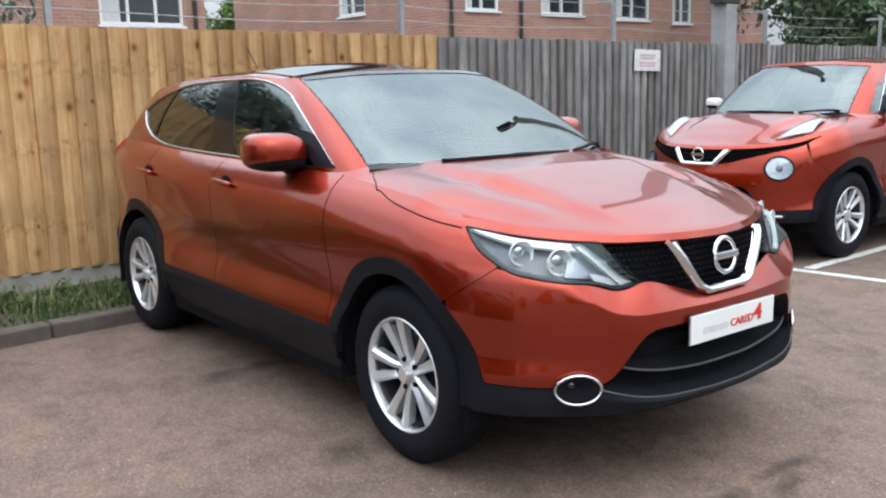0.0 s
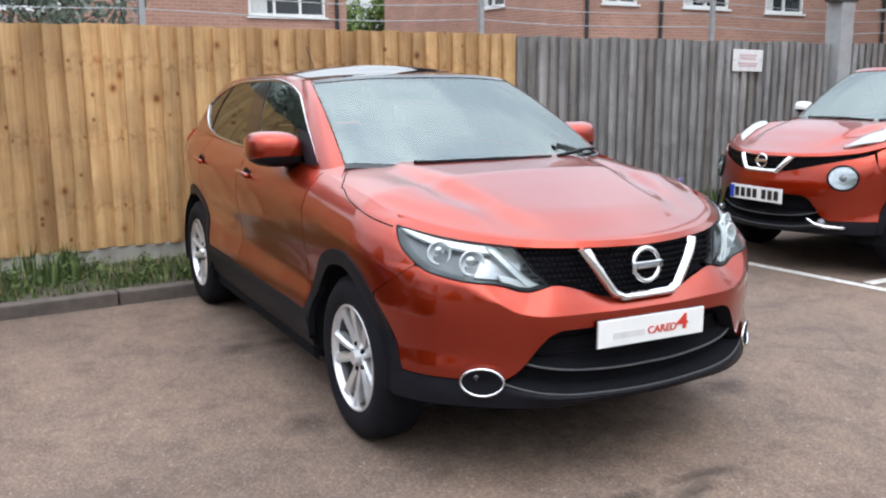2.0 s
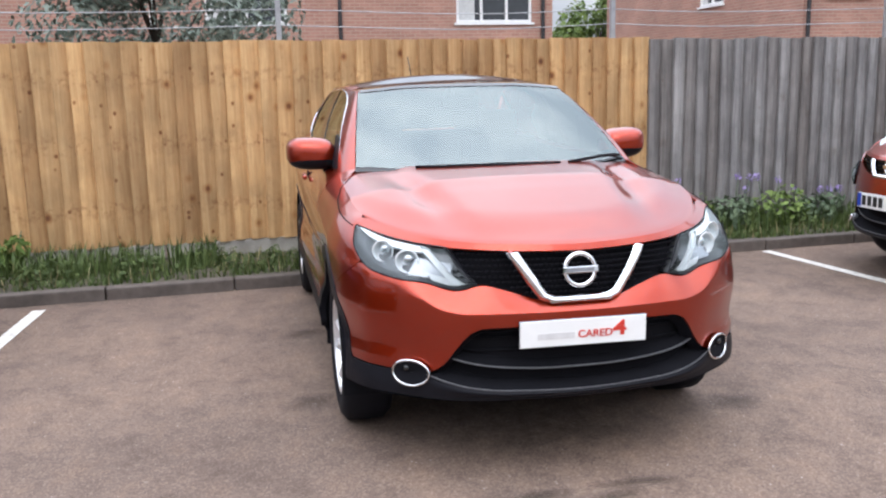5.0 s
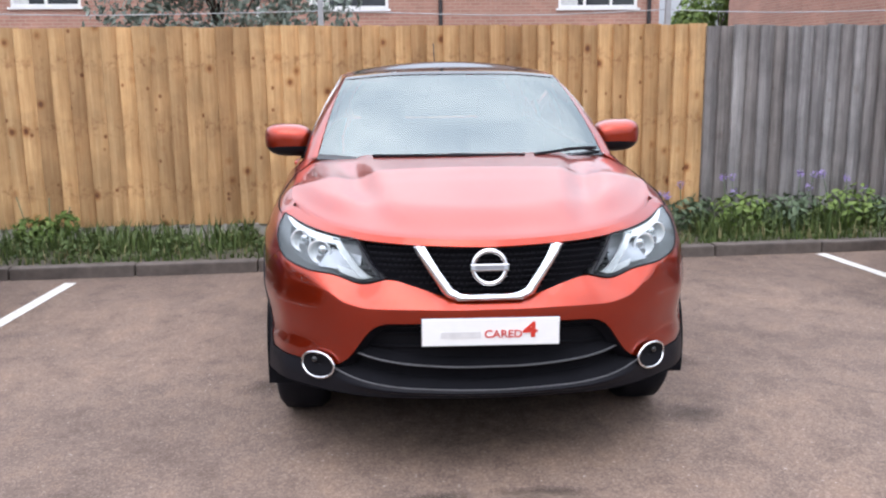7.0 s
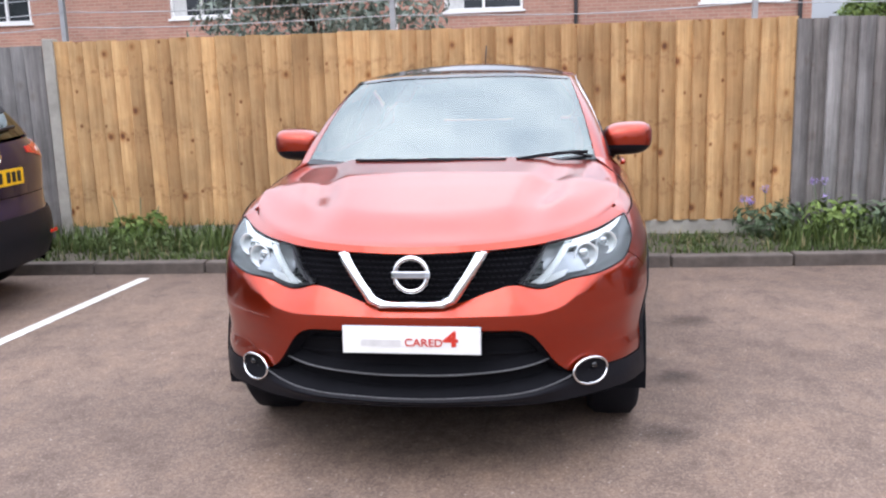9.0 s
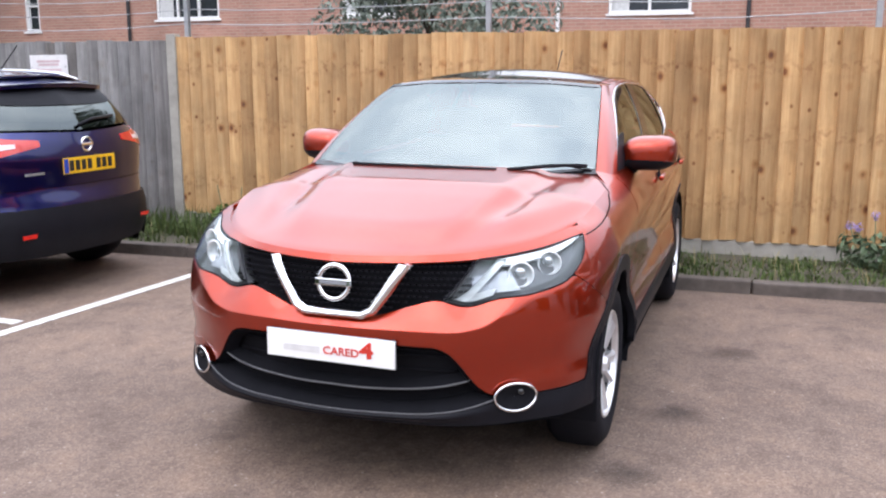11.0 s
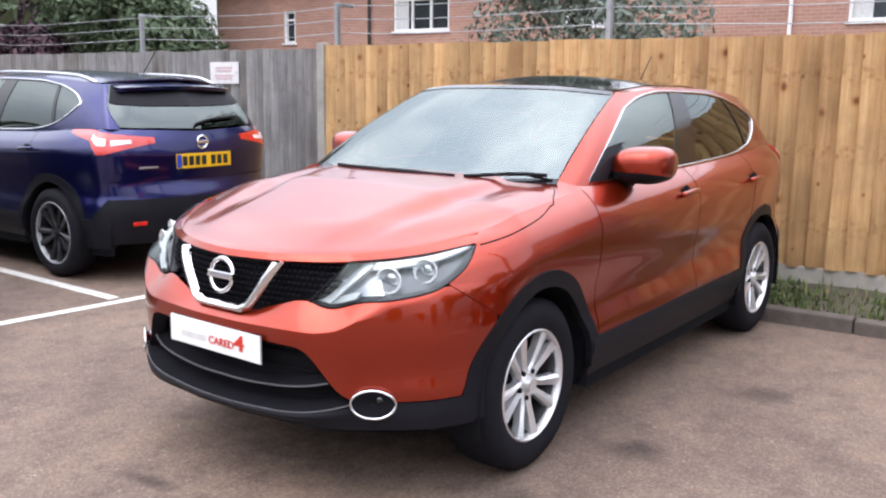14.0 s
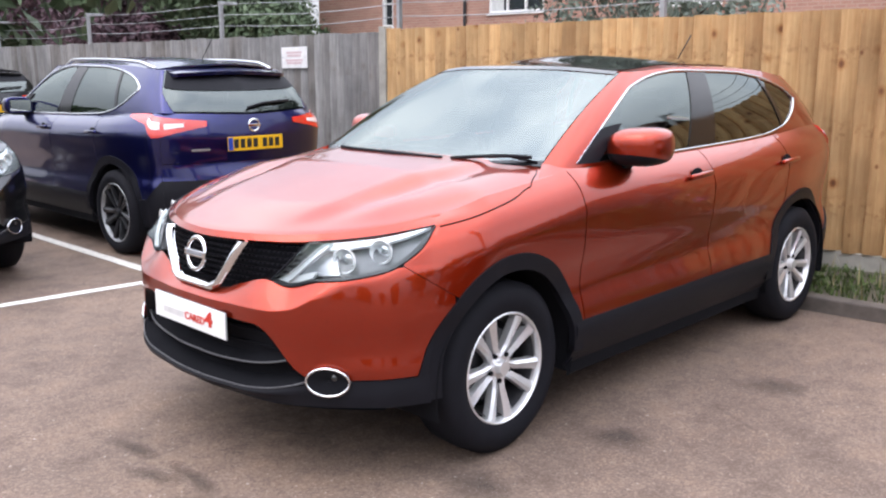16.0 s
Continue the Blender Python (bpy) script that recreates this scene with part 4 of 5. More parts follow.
        sheet("rear_pillar", lambda a, v: house_top(side * (7.45 + (glass_from(v) - 7.47) * a), v), steps(0, 1, 16), steps(0, 1, 14), col, car, flip=fl)
        win = lambda s, v: house_top(side * s, WIN_LOW(s) + (WIN_TOP(s) - WIN_LOW(s)) * v)
        for name, a, b, mat in (("front_side_window", pillar_end + 0.015, 4.98, SIDE_GLASS), ("rear_side_window", 5.36, 6.62, PRIVACY), ("quarter_window", 6.68, 7.43, PRIVACY)):
            g = sheet(name, win, steps(a, b, 20), steps(0, 1, 10), mat, car, rim=0.005, off=-0.006, flip=fl)
            g.visible_shadow = False
        sheet("pillar_cover", win, steps(4.96, 5.38, 6), steps(0, 1, 8), GLOSS_BLACK, car, off=-0.002, flip=fl)
        sheet("window_divider", win, steps(6.61, 6.69, 2), steps(0, 1, 8), GLOSS_BLACK, car, off=-0.001, flip=fl)
        sheet("mirror_sail", win, steps(3.0, 3.34, 4), steps(0, 0.42, 5), PLASTIC, car, off=0.002, flip=fl)
        loop = [house_top(side * s, WIN_LOW(s) - 0.01) for s in steps(3.02, 7.45, 64)] + [house_top(side * s, WIN_TOP(s) + 0.012) for s in reversed(steps(3.02, 7.45, 64))]
        loop += [house_top(side * 3.015, v) for v in steps(0.74, 0.06, 14)]
        tube("window_trim", [Vector(p) + Vector((side * (-0.002 - 0.006 * max(0.0, min(1.0, (1.05 - p[1]) / 0.5))), 0.004, 0)) for p in loop], 0.010 if rails else 0.0068, SATIN, car, seg=6, closed=True)
        # mirror
        mir = thing_part("door_mirror", car, pose(side * mirror_x, mirror_y, mirror_z) @ Matrix.Scale(mirror_k, 4))
        bm = bmesh.new()
        bmesh.ops.create_uvsphere(bm, u_segments=28, v_segments=18, radius=1.0)
        for v in bm.verts:
            x, y, z = v.co
            f = lambda t, e: math.copysign(abs(t) ** e, t)
            v.co = Vector((f(x, 0.66) * 0.118 * side, f(y, 0.75) * 0.112 + 0.02 * x, f(z, 0.68) * 0.078 + 0.008 * x))
            if v.co.y > 0.06:
                v.co.y = 0.06
        shell_bm = bm.copy()
        bmesh.ops.bisect_plane(shell_bm, geom=shell_bm.verts[:] + shell_bm.edges[:] + shell_bm.faces[:], plane_co=(0, 0, -0.044), plane_no=(0, -0.18, -1), clear_outer=True)
        part("cap", shell_bm, cap or col, mir, smooth=True)
        for v in bm.verts:
            v.co *= 0.985
        part("body", bm, PLASTIC, mir, smooth=True)
        part("stalk", box((0.14, 0.07, 0.035), pose(side * -0.12, 0.0, -0.062, 0, side * 10, 0), 0.012), PLASTIC, mir)
        part("mirror_glass", box((0.17, 0.004, 0.09), pose(0, 0.061, 0.004), 0.0), CHROME, mir)
        # handles
        for y in (1.37, 2.36):
            h = thing_part("door_handle", car, Matrix())
            p = Vector(shell(side * along(y), 0.985))
            part("grip", box((0.026, 0.20, 0.026), Matrix.Translation(p + Vector((side * 0.022, 0, 0.002))) @ pose(0, 0, 0, 3, 0, 0), 0.010), col, h, smooth=True)
            bm = bmesh.new()
            bmesh.ops.create_uvsphere(bm, u_segments=16, v_segments=8, radius=1, matrix=Matrix.Translation(p + Vector((side * -0.002, -0.01, -0.004))) @ Matrix.Diagonal((0.006, 0.062, 0.040, 1)))
            part("recess", bm, LINER, h, smooth=True)
    glass_at = lambda u, v: house_top(math.copysign(10 - (10 - glass_from(v)) * abs(u), -u or 1), v)
    rg = sheet("rear_window", lambda u, v: glass_at(-u, v), steps(-1, 1, 40), steps(0.04, 0.97, 10), PRIVACY, car, rim=0.006, flip=True)
    # black sheet on the glass stands for the spoiler's dark underside and its shadow
    sheet("window_visor", lambda u, v: glass_at(-u * 0.95, 0.46 + 0.50 * v + 0.10 * abs(u) ** 3 * (1 - v)), steps(-1, 1, 40), steps(0, 1, 4), PLASTIC, car, rim=0.006, off=0.006, flip=True)
    sheet("roof_panel", roof, steps(-1, 1, 30), steps(0, 1, 40), col, car)
    if glass_roof:
        sheet("glass_roof", lambda u, w: roof(u * 0.90, w), steps(-1, 1, 26), steps(0.0, 0.62, 26), ROOF_GLASS, car, off=0.004)
        sheet("screen_header", lambda s, v: house_top(s, 0.955 + 0.047 * v), steps(-2.08, 2.08, 40), (0, 0.5, 1), ROOF_GLASS, car, rim=0.004, off=0.003)
    else:
        sheet("screen_header", lambda s, v: house_top(s, 0.925 + 0.077 * v), steps(-2.19, 2.19, 40), (0, 0.5, 1), col, car, rim=0.004, off=0.004)
        sheet("roof_seam", lambda u, w: roof(u, w), steps(-0.9, -0.88, 2), steps(0.02, 0.95, 10), PLASTIC, car, off=0.002)
    # spoiler, wipers, aerial, seams
    sheet("spoiler", lambda u, w: Vector(roof(u * 0.93, 0.93)).lerp(Vector((u * 0.52, ROOF(10).y + 0.11 - 0.07 * u * u, ROOF(10).z - 0.035 - 0.02 * u * u)), w), steps(-1, 1, 20), steps(0, 1, 6), col, car, rim=0.03)
    sheet("spoiler_underside", lambda u, w: Vector((u * 0.515, ROOF(10).y + 0.105 - 0.07 * u * u, ROOF(10).z - 0.055 - 0.02 * u * u)).lerp(Vector((u * 0.50, ROOF(10).y - 0.01 - 0.05 * u * u, ROOF(10).z - 0.115)), w), steps(-1, 1, 20), steps(0, 1, 4), GLOSS_BLACK, car, rim=0.0)
    for x0, x1 in ((-0.42, 0.28), (0.33, 0.66)):
        f = lambda x, lift: Vector(house_top(math.copysign(1, x) * (abs(x) / 0.38 if abs(x) < 0.38 else 1 + (abs(x) - 0.38) / 0.285), 0.016)) + Vector((0, -0.018, 0.014 + lift))
        wp = thing_part("wiper", car, Matrix())
        tube("blade", [f(x0 + (x1 - x0) * t, 0.008 * math.sin(math.pi * t)) for t in steps(0, 1, 10)], 0.0085, PLASTIC, wp, seg=6)
        tube("arm", [f(x1 + 0.03, -0.02), f(x1 - 0.10, 0.006), f((x0 + x1) / 2, 0.014)], 0.0055, PLASTIC, wp, seg=6)
    tube("aerial", [Vector(roof(0, 0.8)) + Vector((0, 0.09 * k, 0.09 * k)) for k in (0, 1, 2)], 0.004, PLASTIC, car, seg=6)
    if rails:
        for side in (1, -1):
            tube("roof_rail", [Vector(ROOF(s)) * 1 + Vector((-0.02, 0, 0.005 + 0.03 * min(1, (s - 3.3) * 1.5, (7.9 - s) * 1.5))) if side > 0 else Vector((-ROOF(s).x + 0.02, ROOF(s).y, ROOF(s).z + 0.005 + 0.03 * min(1, (s - 3.3) * 1.5, (7.9 - s) * 1.5))) for s in steps(3.3, 7.9, 40)], 0.015, SATIN, car, seg=8)
    if tail:
        crossover_tail(car, 1.92 if rails else 2.05)
    # cabin
    for x in (-0.37, 0.37):
        seat(car, x, 1.25, 0.5)
    seat(car, 0, 2.15, 1.25)
    part("dashboard", box((1.36, 0.5, 0.28), pose(0, 0.62, 0.93, 4), 0.08), SEAT, car, smooth=True)
    st = thing_part("steering_wheel", car, pose(-0.37, 0.98, 0.98, 62))
    tube("grip", [(0.18 * math.cos(w), 0.18 * math.sin(w), 0) for w in (2 * math.pi * k / 28 for k in range(28))], 0.014, PLASTIC, st, seg=8, closed=True)
    part("boss", box((0.17, 0.10, 0.04), pose(0, 0, -0.02), 0.015), PLASTIC, st)
    part("rear_view_mirror", box((0.24, 0.04, 0.07), pose(0.0, 1.10, 1.40), 0.015), PLASTIC, car)
    part("sensor_pod", box((0.16, 0.10, 0.06), pose(0, 1.06, 1.455, -20), 0.015), PLASTIC, car)
    for side in (1, -1):
        for y in (0, WHEELBASE):
            wheel(car, (side * (0.755 if y < 1 else 0.770), y - 0.032, HUB), side < 0, ALLOY, dark_wheels, turn=38 if side < 0 else 50)


def cared_plate(car):
    p = Vector(shell(0, 0.574, 0.0))
    plate = thing_part("front_plate", car, Matrix.Translation(p + Vector((0, -0.004, 0))) @ pose(0, 0, 0, 0, 0.5, 0))
    part("plate", box((0.500, 0.008, 0.100), Matrix(), 0.002), WHITE_PLATE, plate)
    part("edge", box((0.505, 0.005, 0.105), pose(0, 0.003, 0), 0.002), LAMP_GREY, plate)
    part("grey_bar", box((0.145, 0.002, 0.024), pose(-0.11, -0.0045, -0.010)), GREY_INK, plate)
    text_part("word", "CARED", 0.040, RED_INK, plate, pose(0.045, -0.005, -0.009, 90), wide=1.08, bold=0.0004)
    text_part("numeral", "4", 0.078, RED_INK, plate, pose(0.143, -0.005, 0.004, 90), wide=1.35, bold=0.0022)


def compact_nose(car):
    """Slim grille band with chevron, round driving lamps, upper light units, plate and skid trim."""
    hi = lambda s: TOP(abs(s)) - 0.026
    sheet("grille_back", lambda s, v: shell(s, BUMPER_TOP(abs(s)) - 0.01 + (hi(s) + 0.01 - BUMPER_TOP(abs(s))) * v, -0.035), steps(-0.62, 0.62, 40), steps(0, 1, 4), LINER, car, rim=0)
    bm = bmesh.new()
    for r in range(5):
        for k in range(-26, 27):
            s = (k + 0.5 * (r % 2)) * 0.021
            z = hi(s) - 0.012 - 0.026 * r
            if abs(s) < 0.56 and z > BUMPER_TOP(abs(s)) + 0.006:
                box_into(bm, (0.022, 0.014, 0.007), Matrix.Translation(Vector(shell(s, z, -0.018))))
    part("grille_mesh", bm, GLOSS_BLACK, car)
    outer = [(-0.285, 0.885), (-0.165, 0.755), (0.165, 0.755), (0.285, 0.885)]
    inner = [(-0.225, 0.885), (-0.135, 0.783), (0.135, 0.783), (0.225, 0.885)]
    def vee(a, b):
        i = min(2, int(a))
        q = Vector(outer[i]).lerp(Vector(outer[i + 1]), a - i).lerp(Vector(inner[i]).lerp(Vector(inner[i + 1]), a - i), b)
        return shell(math.copysign(math.asin(abs(q.x) / 0.9) * 2 / math.pi, q.x), q.y, 0.004 + 0.014 * math.sin(math.pi * b))
    sheet("grille_chevron", vee, steps(0, 3, 27), steps(0, 1, 5), CHROME, car, rim=0.025)
    badge = thing_part("badge", car, Matrix.Translation(Vector(shell(0, 0.84, 0.004))))
    tube("ring", [(0.050 * math.cos(w), 0, 0.050 * math.sin(w)) for w in (2 * math.pi * k / 30 for k in range(30))], 0.008, CHROME, badge, seg=8, closed=True)
    part("bar", box((0.118, 0.012, 0.022), pose(0, -0.005, 0), 0.003), CHROME, badge)
    p = Vector(shell(0, 0.585, 0.012))
    plate = thing_part("number_plate", car, Matrix.Translation(p))
    part("plate", box((0.52, 0.008, 0.111), Matrix(), 0.002), WHITE_PLATE, plate)
    part("band", box((0.042, 0.003, 0.10), pose(-0.237, -0.005, 0)), EU_BLUE, plate)
    for k in range(7):
        part("character_bar", box((0.042, 0.003, 0.072), pose(-0.185 + 0.060 * k + (0.03 if k > 3 else 0), -0.005, 0)), PLATE_INK, plate)
    for side in (1, -1):
        lamp = thing_part("driving_lamp", car, Matrix())
        cs, cz = side * 0.475, 0.745
        tube("ring", ring_patch(cs, cz, 0.078, 0.088, 0.008), 0.009, PLASTIC, lamp, seg=8, closed=True)
        sheet("bowl", lambda a, r: Vector(shell(cs + 0.074 * r * math.cos(a), cz + 0.084 * r * math.sin(a), 0.012 - 0.006 * (1 - r * r))), steps(0, 2 * math.pi, 32), (0.02, 0.35, 0.6, 0.8, 1.0), REFLECTOR, lamp, rim=0, flip=True)
        bm = bmesh.new()
        bmesh.ops.create_uvsphere(bm, u_segments=14, v_segments=8, radius=0.03, matrix=Matrix.Translation(Vector(shell(cs, cz, -0.005))))
        part("bulb_cover", bm, LAMP_GREY, lamp, smooth=True)
        sheet("lens", lambda a, r: Vector(shell(cs + 0.074 * r * math.cos(a), cz + 0.084 * r * math.sin(a), 0.014 + 0.025 * (1 - r * r))), steps(0, 2 * math.pi, 32), (0.02, 0.5, 0.8, 1.0), LENS, lamp, rim=0, flip=True).visible_shadow = False
        top = thing_part("upper_light", car, Matrix())
        up = lambda a, b, o: Vector(bonnet(side * (0.74 + 0.24 * b - 0.10 * (1 - a)), 0.10 + 0.38 * a)) + Vector((0, 0, o + 0.030 * math.sin(math.pi * b) * math.sin(math.pi * (0.15 + 0.7 * a))))
        sheet("unit", lambda a, b: up(a, b * (1 - 0.55 * a), 0.006), steps(0, 1, 14), steps(0, 1, 8), PALE_LAMP, top, flip=side > 0)
        sheet("lens", lambda a, b: up(a, b * (1 - 0.55 * a), 0.014), steps(0, 1, 14), steps(0, 1, 8), LENS, top, rim=0.004, flip=side > 0).visible_shadow = False
        tube("skid_trim", [shell(side * s, z, 0.03) for s, z in ((0.31, 0.435), (0.345, 0.40), (0.40, 0.383), (0.50, 0.378))], 0.012, CHROME, car, seg=8)
        bm = bmesh.new()
        bmesh.ops.create_uvsphere(bm, u_segments=12, v_segments=8, radius=0.028, matrix=Matrix.Translation(Vector(shell(side * 0.38, 0.41, 0.0))))
        part("small_fog_lamp", bm, LAMP_GREY, car, smooth=True)


set_shape(*CROSSOVER)
main_car = thing("red_crossover_car", "metallic orange-red five-door crossover with black cladding, parked alone", "car", pose(0, 0, 0))
suv(main_car, RED)
cared_plate(main_car)
TALL = [(x, y, z + 0.046 - 0.004 * y) for x, y, z in CROSSOVER[2]]
set_shape(CROSSOVER[0], CROSSOVER[1], TALL, *CROSSOVER[3:])
blue_car = thing("blue_crossover_car", "dark blue crossover with silver roof rails and yellow rear plate", "car", pose(-6.54, 1.585, 0, 0, 0, -90))
suv(blue_car, BLUE, rails=True, dark_wheels=True, glass_roof=False)
set_shape(*CROSSOVER)
dark_car = thing("black_crossover_car", "black car with chromed headlamp, nose-out in the next bay", "car", pose(-4.14, -0.90, 0, 0, 0, 90))
suv(dark_car, DARK)
far_car = thing("dark_grey_car", "dark grey car far behind the blue one, tail in view", "car", pose(-14.6, 2.5, 0, 0, 0, -90))
suv(far_car, DARK)
set_shape(*COMPACT)
compact_car = thing("red_compact_car", "orange-red compact crossover with white mirror caps and round lamps", "car", pose(4.16, 1.66, 0, 0, 0, -90))
suv(compact_car, RED, glass_roof=False, nose=False, tail=False, mirror=(0.90, 0.64, 1.20, 0.68), cap=WHITE_PLATE, pillar_end=2.72)
compact_nose(compact_car)

# ---- the car park ----
def fence_y(x):
    return 3.88 + 0.025 * x


def kerb_y(x):
    return 2.865 + 0.052 * x


SLANT = math.degrees(math.atan(0.025))
bm = bmesh.new()
bmesh.ops.create_grid(bm, x_segments=2, y_segments=2, size=700)
ground = part("ground", bm, ASPHALT, None, "worn brown-grey asphalt car park")
tagged(ground, "", "ground", "", "structure")


def marking(x0, y0, x1, y1, width=0.09):
    a, b = Vector((x0, y0, 0)), Vector((x1, y1, 0))
    n = int((b - a).length / 0.08)
    d = (b - a).normalized()
    side = Vector((-d.y, d.x, 0)) * width / 2
    verts, faces = [], []
    for i in range(n + 1):
        p = a.lerp(b, i / n)
        for sg in (-1, 1):
            q = p + side * sg * (1 + 0.10 * noise.noise(p * 9 + Vector((sg, 0, 0))))
            verts.append((q.x, q.y, 0.004))
    faces = [[2 * i, 2 * i + 2, 2 * i + 3, 2 * i + 1] for i in range(n)]
    tagged(child("road_marking", mesh_of("road_marking", verts, faces, LINE, False), None, "worn white painted parking bay line on the asphalt"), "", "road marking", "bay lines", "structure")


marking(-2.70, 2.56, -2.95, -1.30)
marking(-2.93, 0.585, -8.4, 0.58)
marking(3.17, 2.98, 3.58, -0.55)
marking(3.52, 0.80, 9.2, 0.86)

# kerb stones and the planted strip behind them
kerb = thing("kerb", "row of dark weathered concrete kerb stones along the verge", "kerb", kind="structure")
ANG = math.degrees(math.atan(0.052))
stone = bmesh.new()
box_into(stone, (0.905, 0.125, 0.30), Matrix(), 0.012)
stone_me = bpy.data.meshes.new("kerb_stone")
stone.to_mesh(stone_me)
stone.free()
stone_me.materials.append(KERB)
for k in range(-18, 20):
    x = k * 0.915
    o = child("kerb_stone", stone_me, kerb)
    o.matrix_basis = pose(x, kerb_y(x) + 0.0625, -0.060 + random.uniform(-0.004, 0.004), 0, 0, ANG + random.uniform(-0.3, 0.3))

verts, faces = [], []
cols, rows = 170, 8
for i in range(cols + 1):
    x = -17 + 34 * i / cols
    for j in range(rows + 1):
        y = kerb_y(x) + 0.12 + (fence_y(x) + 0.05 - kerb_y(x) - 0.12) * j / rows
        z = 0.075 + 0.05 * noise.noise(Vector((x * 2.2, y * 2.2, 0))) * math.sin(math.pi * j / rows) + 0.02 * j / rows
        verts.append((x, y, z))
for i in range(cols):
    for j in range(rows):
        a = i * (rows + 1) + j
        faces.append([a, a + rows + 1, a + rows + 2, a + 1])
verge = child("verge_soil", mesh_of("verge_soil", verts, faces, SOIL), None, "narrow strip of soil between kerb and fence")
tagged(verge, "", "ground", "", "structure")


def blades(name, label, count, mat, place, tall, wide=0.005):
    """Thin bent blades, each two quads and a tip."""
    rng = random.Random(name)
    verts, faces = [], []
    for _ in range(count):
        x, y, z = place(rng)
        h = rng.uniform(*tall)
        a, lean = rng.uniform(0, 6.28), rng.uniform(0.05, 0.55) * h
        dx, dy = math.cos(a), math.sin(a)
        w = wide * rng.uniform(0.6, 1.5)
        b = len(verts)
        for t, k in ((0, 1), (0.55, 0.8)):
            cx, cy, cz = x + dx * lean * t * t, y + dy * lean * t * t, z + h * t
            verts += [(cx - dy * w * k, cy + dx * w * k, cz), (cx + dy * w * k, cy - dx * w * k, cz)]
        verts.append((x + dx * lean, y + dy * lean, z + h))
        faces += [[b, b + 1, b + 3, b + 2], [b + 2, b + 3, b + 4]]
    return tagged(child(name, mesh_of(name, verts, faces, mat, False), None, label), "", "grass", "", "stuff")


def on_verge(x0, x1, lo=0.0, hi=1.0):
    def f(rng):
        x = rng.uniform(x0, x1)
        while noise.noise(Vector((x * 1.3, 3.3, 0))) < rng.uniform(-0.9, 0.15):
            x = rng.uniform(x0, x1)
        t = lo + (hi - lo) * rng.random()
        return x, kerb_y(x) + 0.13 + (fence_y(x) - 0.04 - kerb_y(x) - 0.13) * t, 0.07
    return f


def leaf_cloud(name, mat, parent, centres, count, size, seed, label="", flat=0.5):
    """Many small pointed leaves scattered in uneven clumps."""
    rng = random.Random(seed)
    verts, faces = [], []
    total = sum(c[3] ** 2 for c in centres)
    for cx, cy, cz, r in centres:
        for _ in range(int(count * r * r / total)):
            d = Vector((rng.gauss(0, 1), rng.gauss(0, 1), rng.gauss(0, 1))).normalized()
            k = r * (0.55 + 0.45 * rng.random() ** 0.6) * (1 + 0.35 * noise.noise(d * 2.3 + Vector((cx, cy, cz))))
            p = Vector((cx, cy, cz)) + d * k
            n = (d + Vector((rng.gauss(0, flat), rng.gauss(0, flat), rng.gauss(0, flat) + 0.3))).normalized()
            t = n.cross(Vector((rng.gauss(0, 1), rng.gauss(0, 1), rng.gauss(0, 1)))).normalized()
            b = n.cross(t)
            s = size * rng.uniform(0.6, 1.4)
            i = len(verts)
            verts += [p - t * s, p + b * s * 0.42 + n * s * 0.1, p + t * s, p - b * s * 0.42 + n * s * 0.1]
            faces.append([i, i + 1, i + 2, i + 3])
    return child(name, mesh_of(name, verts, faces, mat, False), parent, label)


def tree(name, label, at, height, spread, mat, seed, leaves=5000, size=0.07, trunk=0.09, low=0.35, category="tree"):
    rng = random.Random(seed)
    t = thing(name, label, category, pose(*at))
    stem = [(0, 0, -0.1), (rng.uniform(-0.1, 0.1), rng.uniform(-0.1, 0.1), height * 0.3), (rng.uniform(-0.2, 0.2), rng.uniform(-0.2, 0.2), height * 0.75)]
    bm = bmesh.new()
    def limb(a, b, r0, r1):
        a, b = Vector(a), Vector(b)
        m = Matrix.Translation((a + b) / 2) @ (b - a).to_track_quat("Z", "Y").to_matrix().to_4x4()
        bmesh.ops.create_cone(bm, cap_ends=True, segments=8, radius1=r0, radius2=r1, depth=(b - a).length, matrix=m)
    limb(stem[0], stem[1], trunk, trunk * 0.75)
    limb(stem[1], stem[2], trunk * 0.75, trunk * 0.3)
    centres = []
    for k in range(13):
        a = rng.uniform(0, 6.28)
        h = height * (low + (1 - low) * rng.random() ** 0.8)
        w = spread * (0.35 + 0.65 * math.sin(math.pi * min(0.95, (h / height - low * 0.6) / (1 - low * 0.6)))) * rng.uniform(0.3, 0.8)
        c = (w * math.cos(a), w * math.sin(a), h)
        limb((stem[1][0], stem[1][1], min(h * 0.7, height * 0.6)), c, trunk * 0.4, trunk * 0.1)
        centres.append((*c, spread * rng.uniform(0.28, 0.5)))
    part("trunk", bm, BARK, t, smooth=True)
    leaf_cloud("crown", mat, t, centres, leaves, size, seed)
    return t


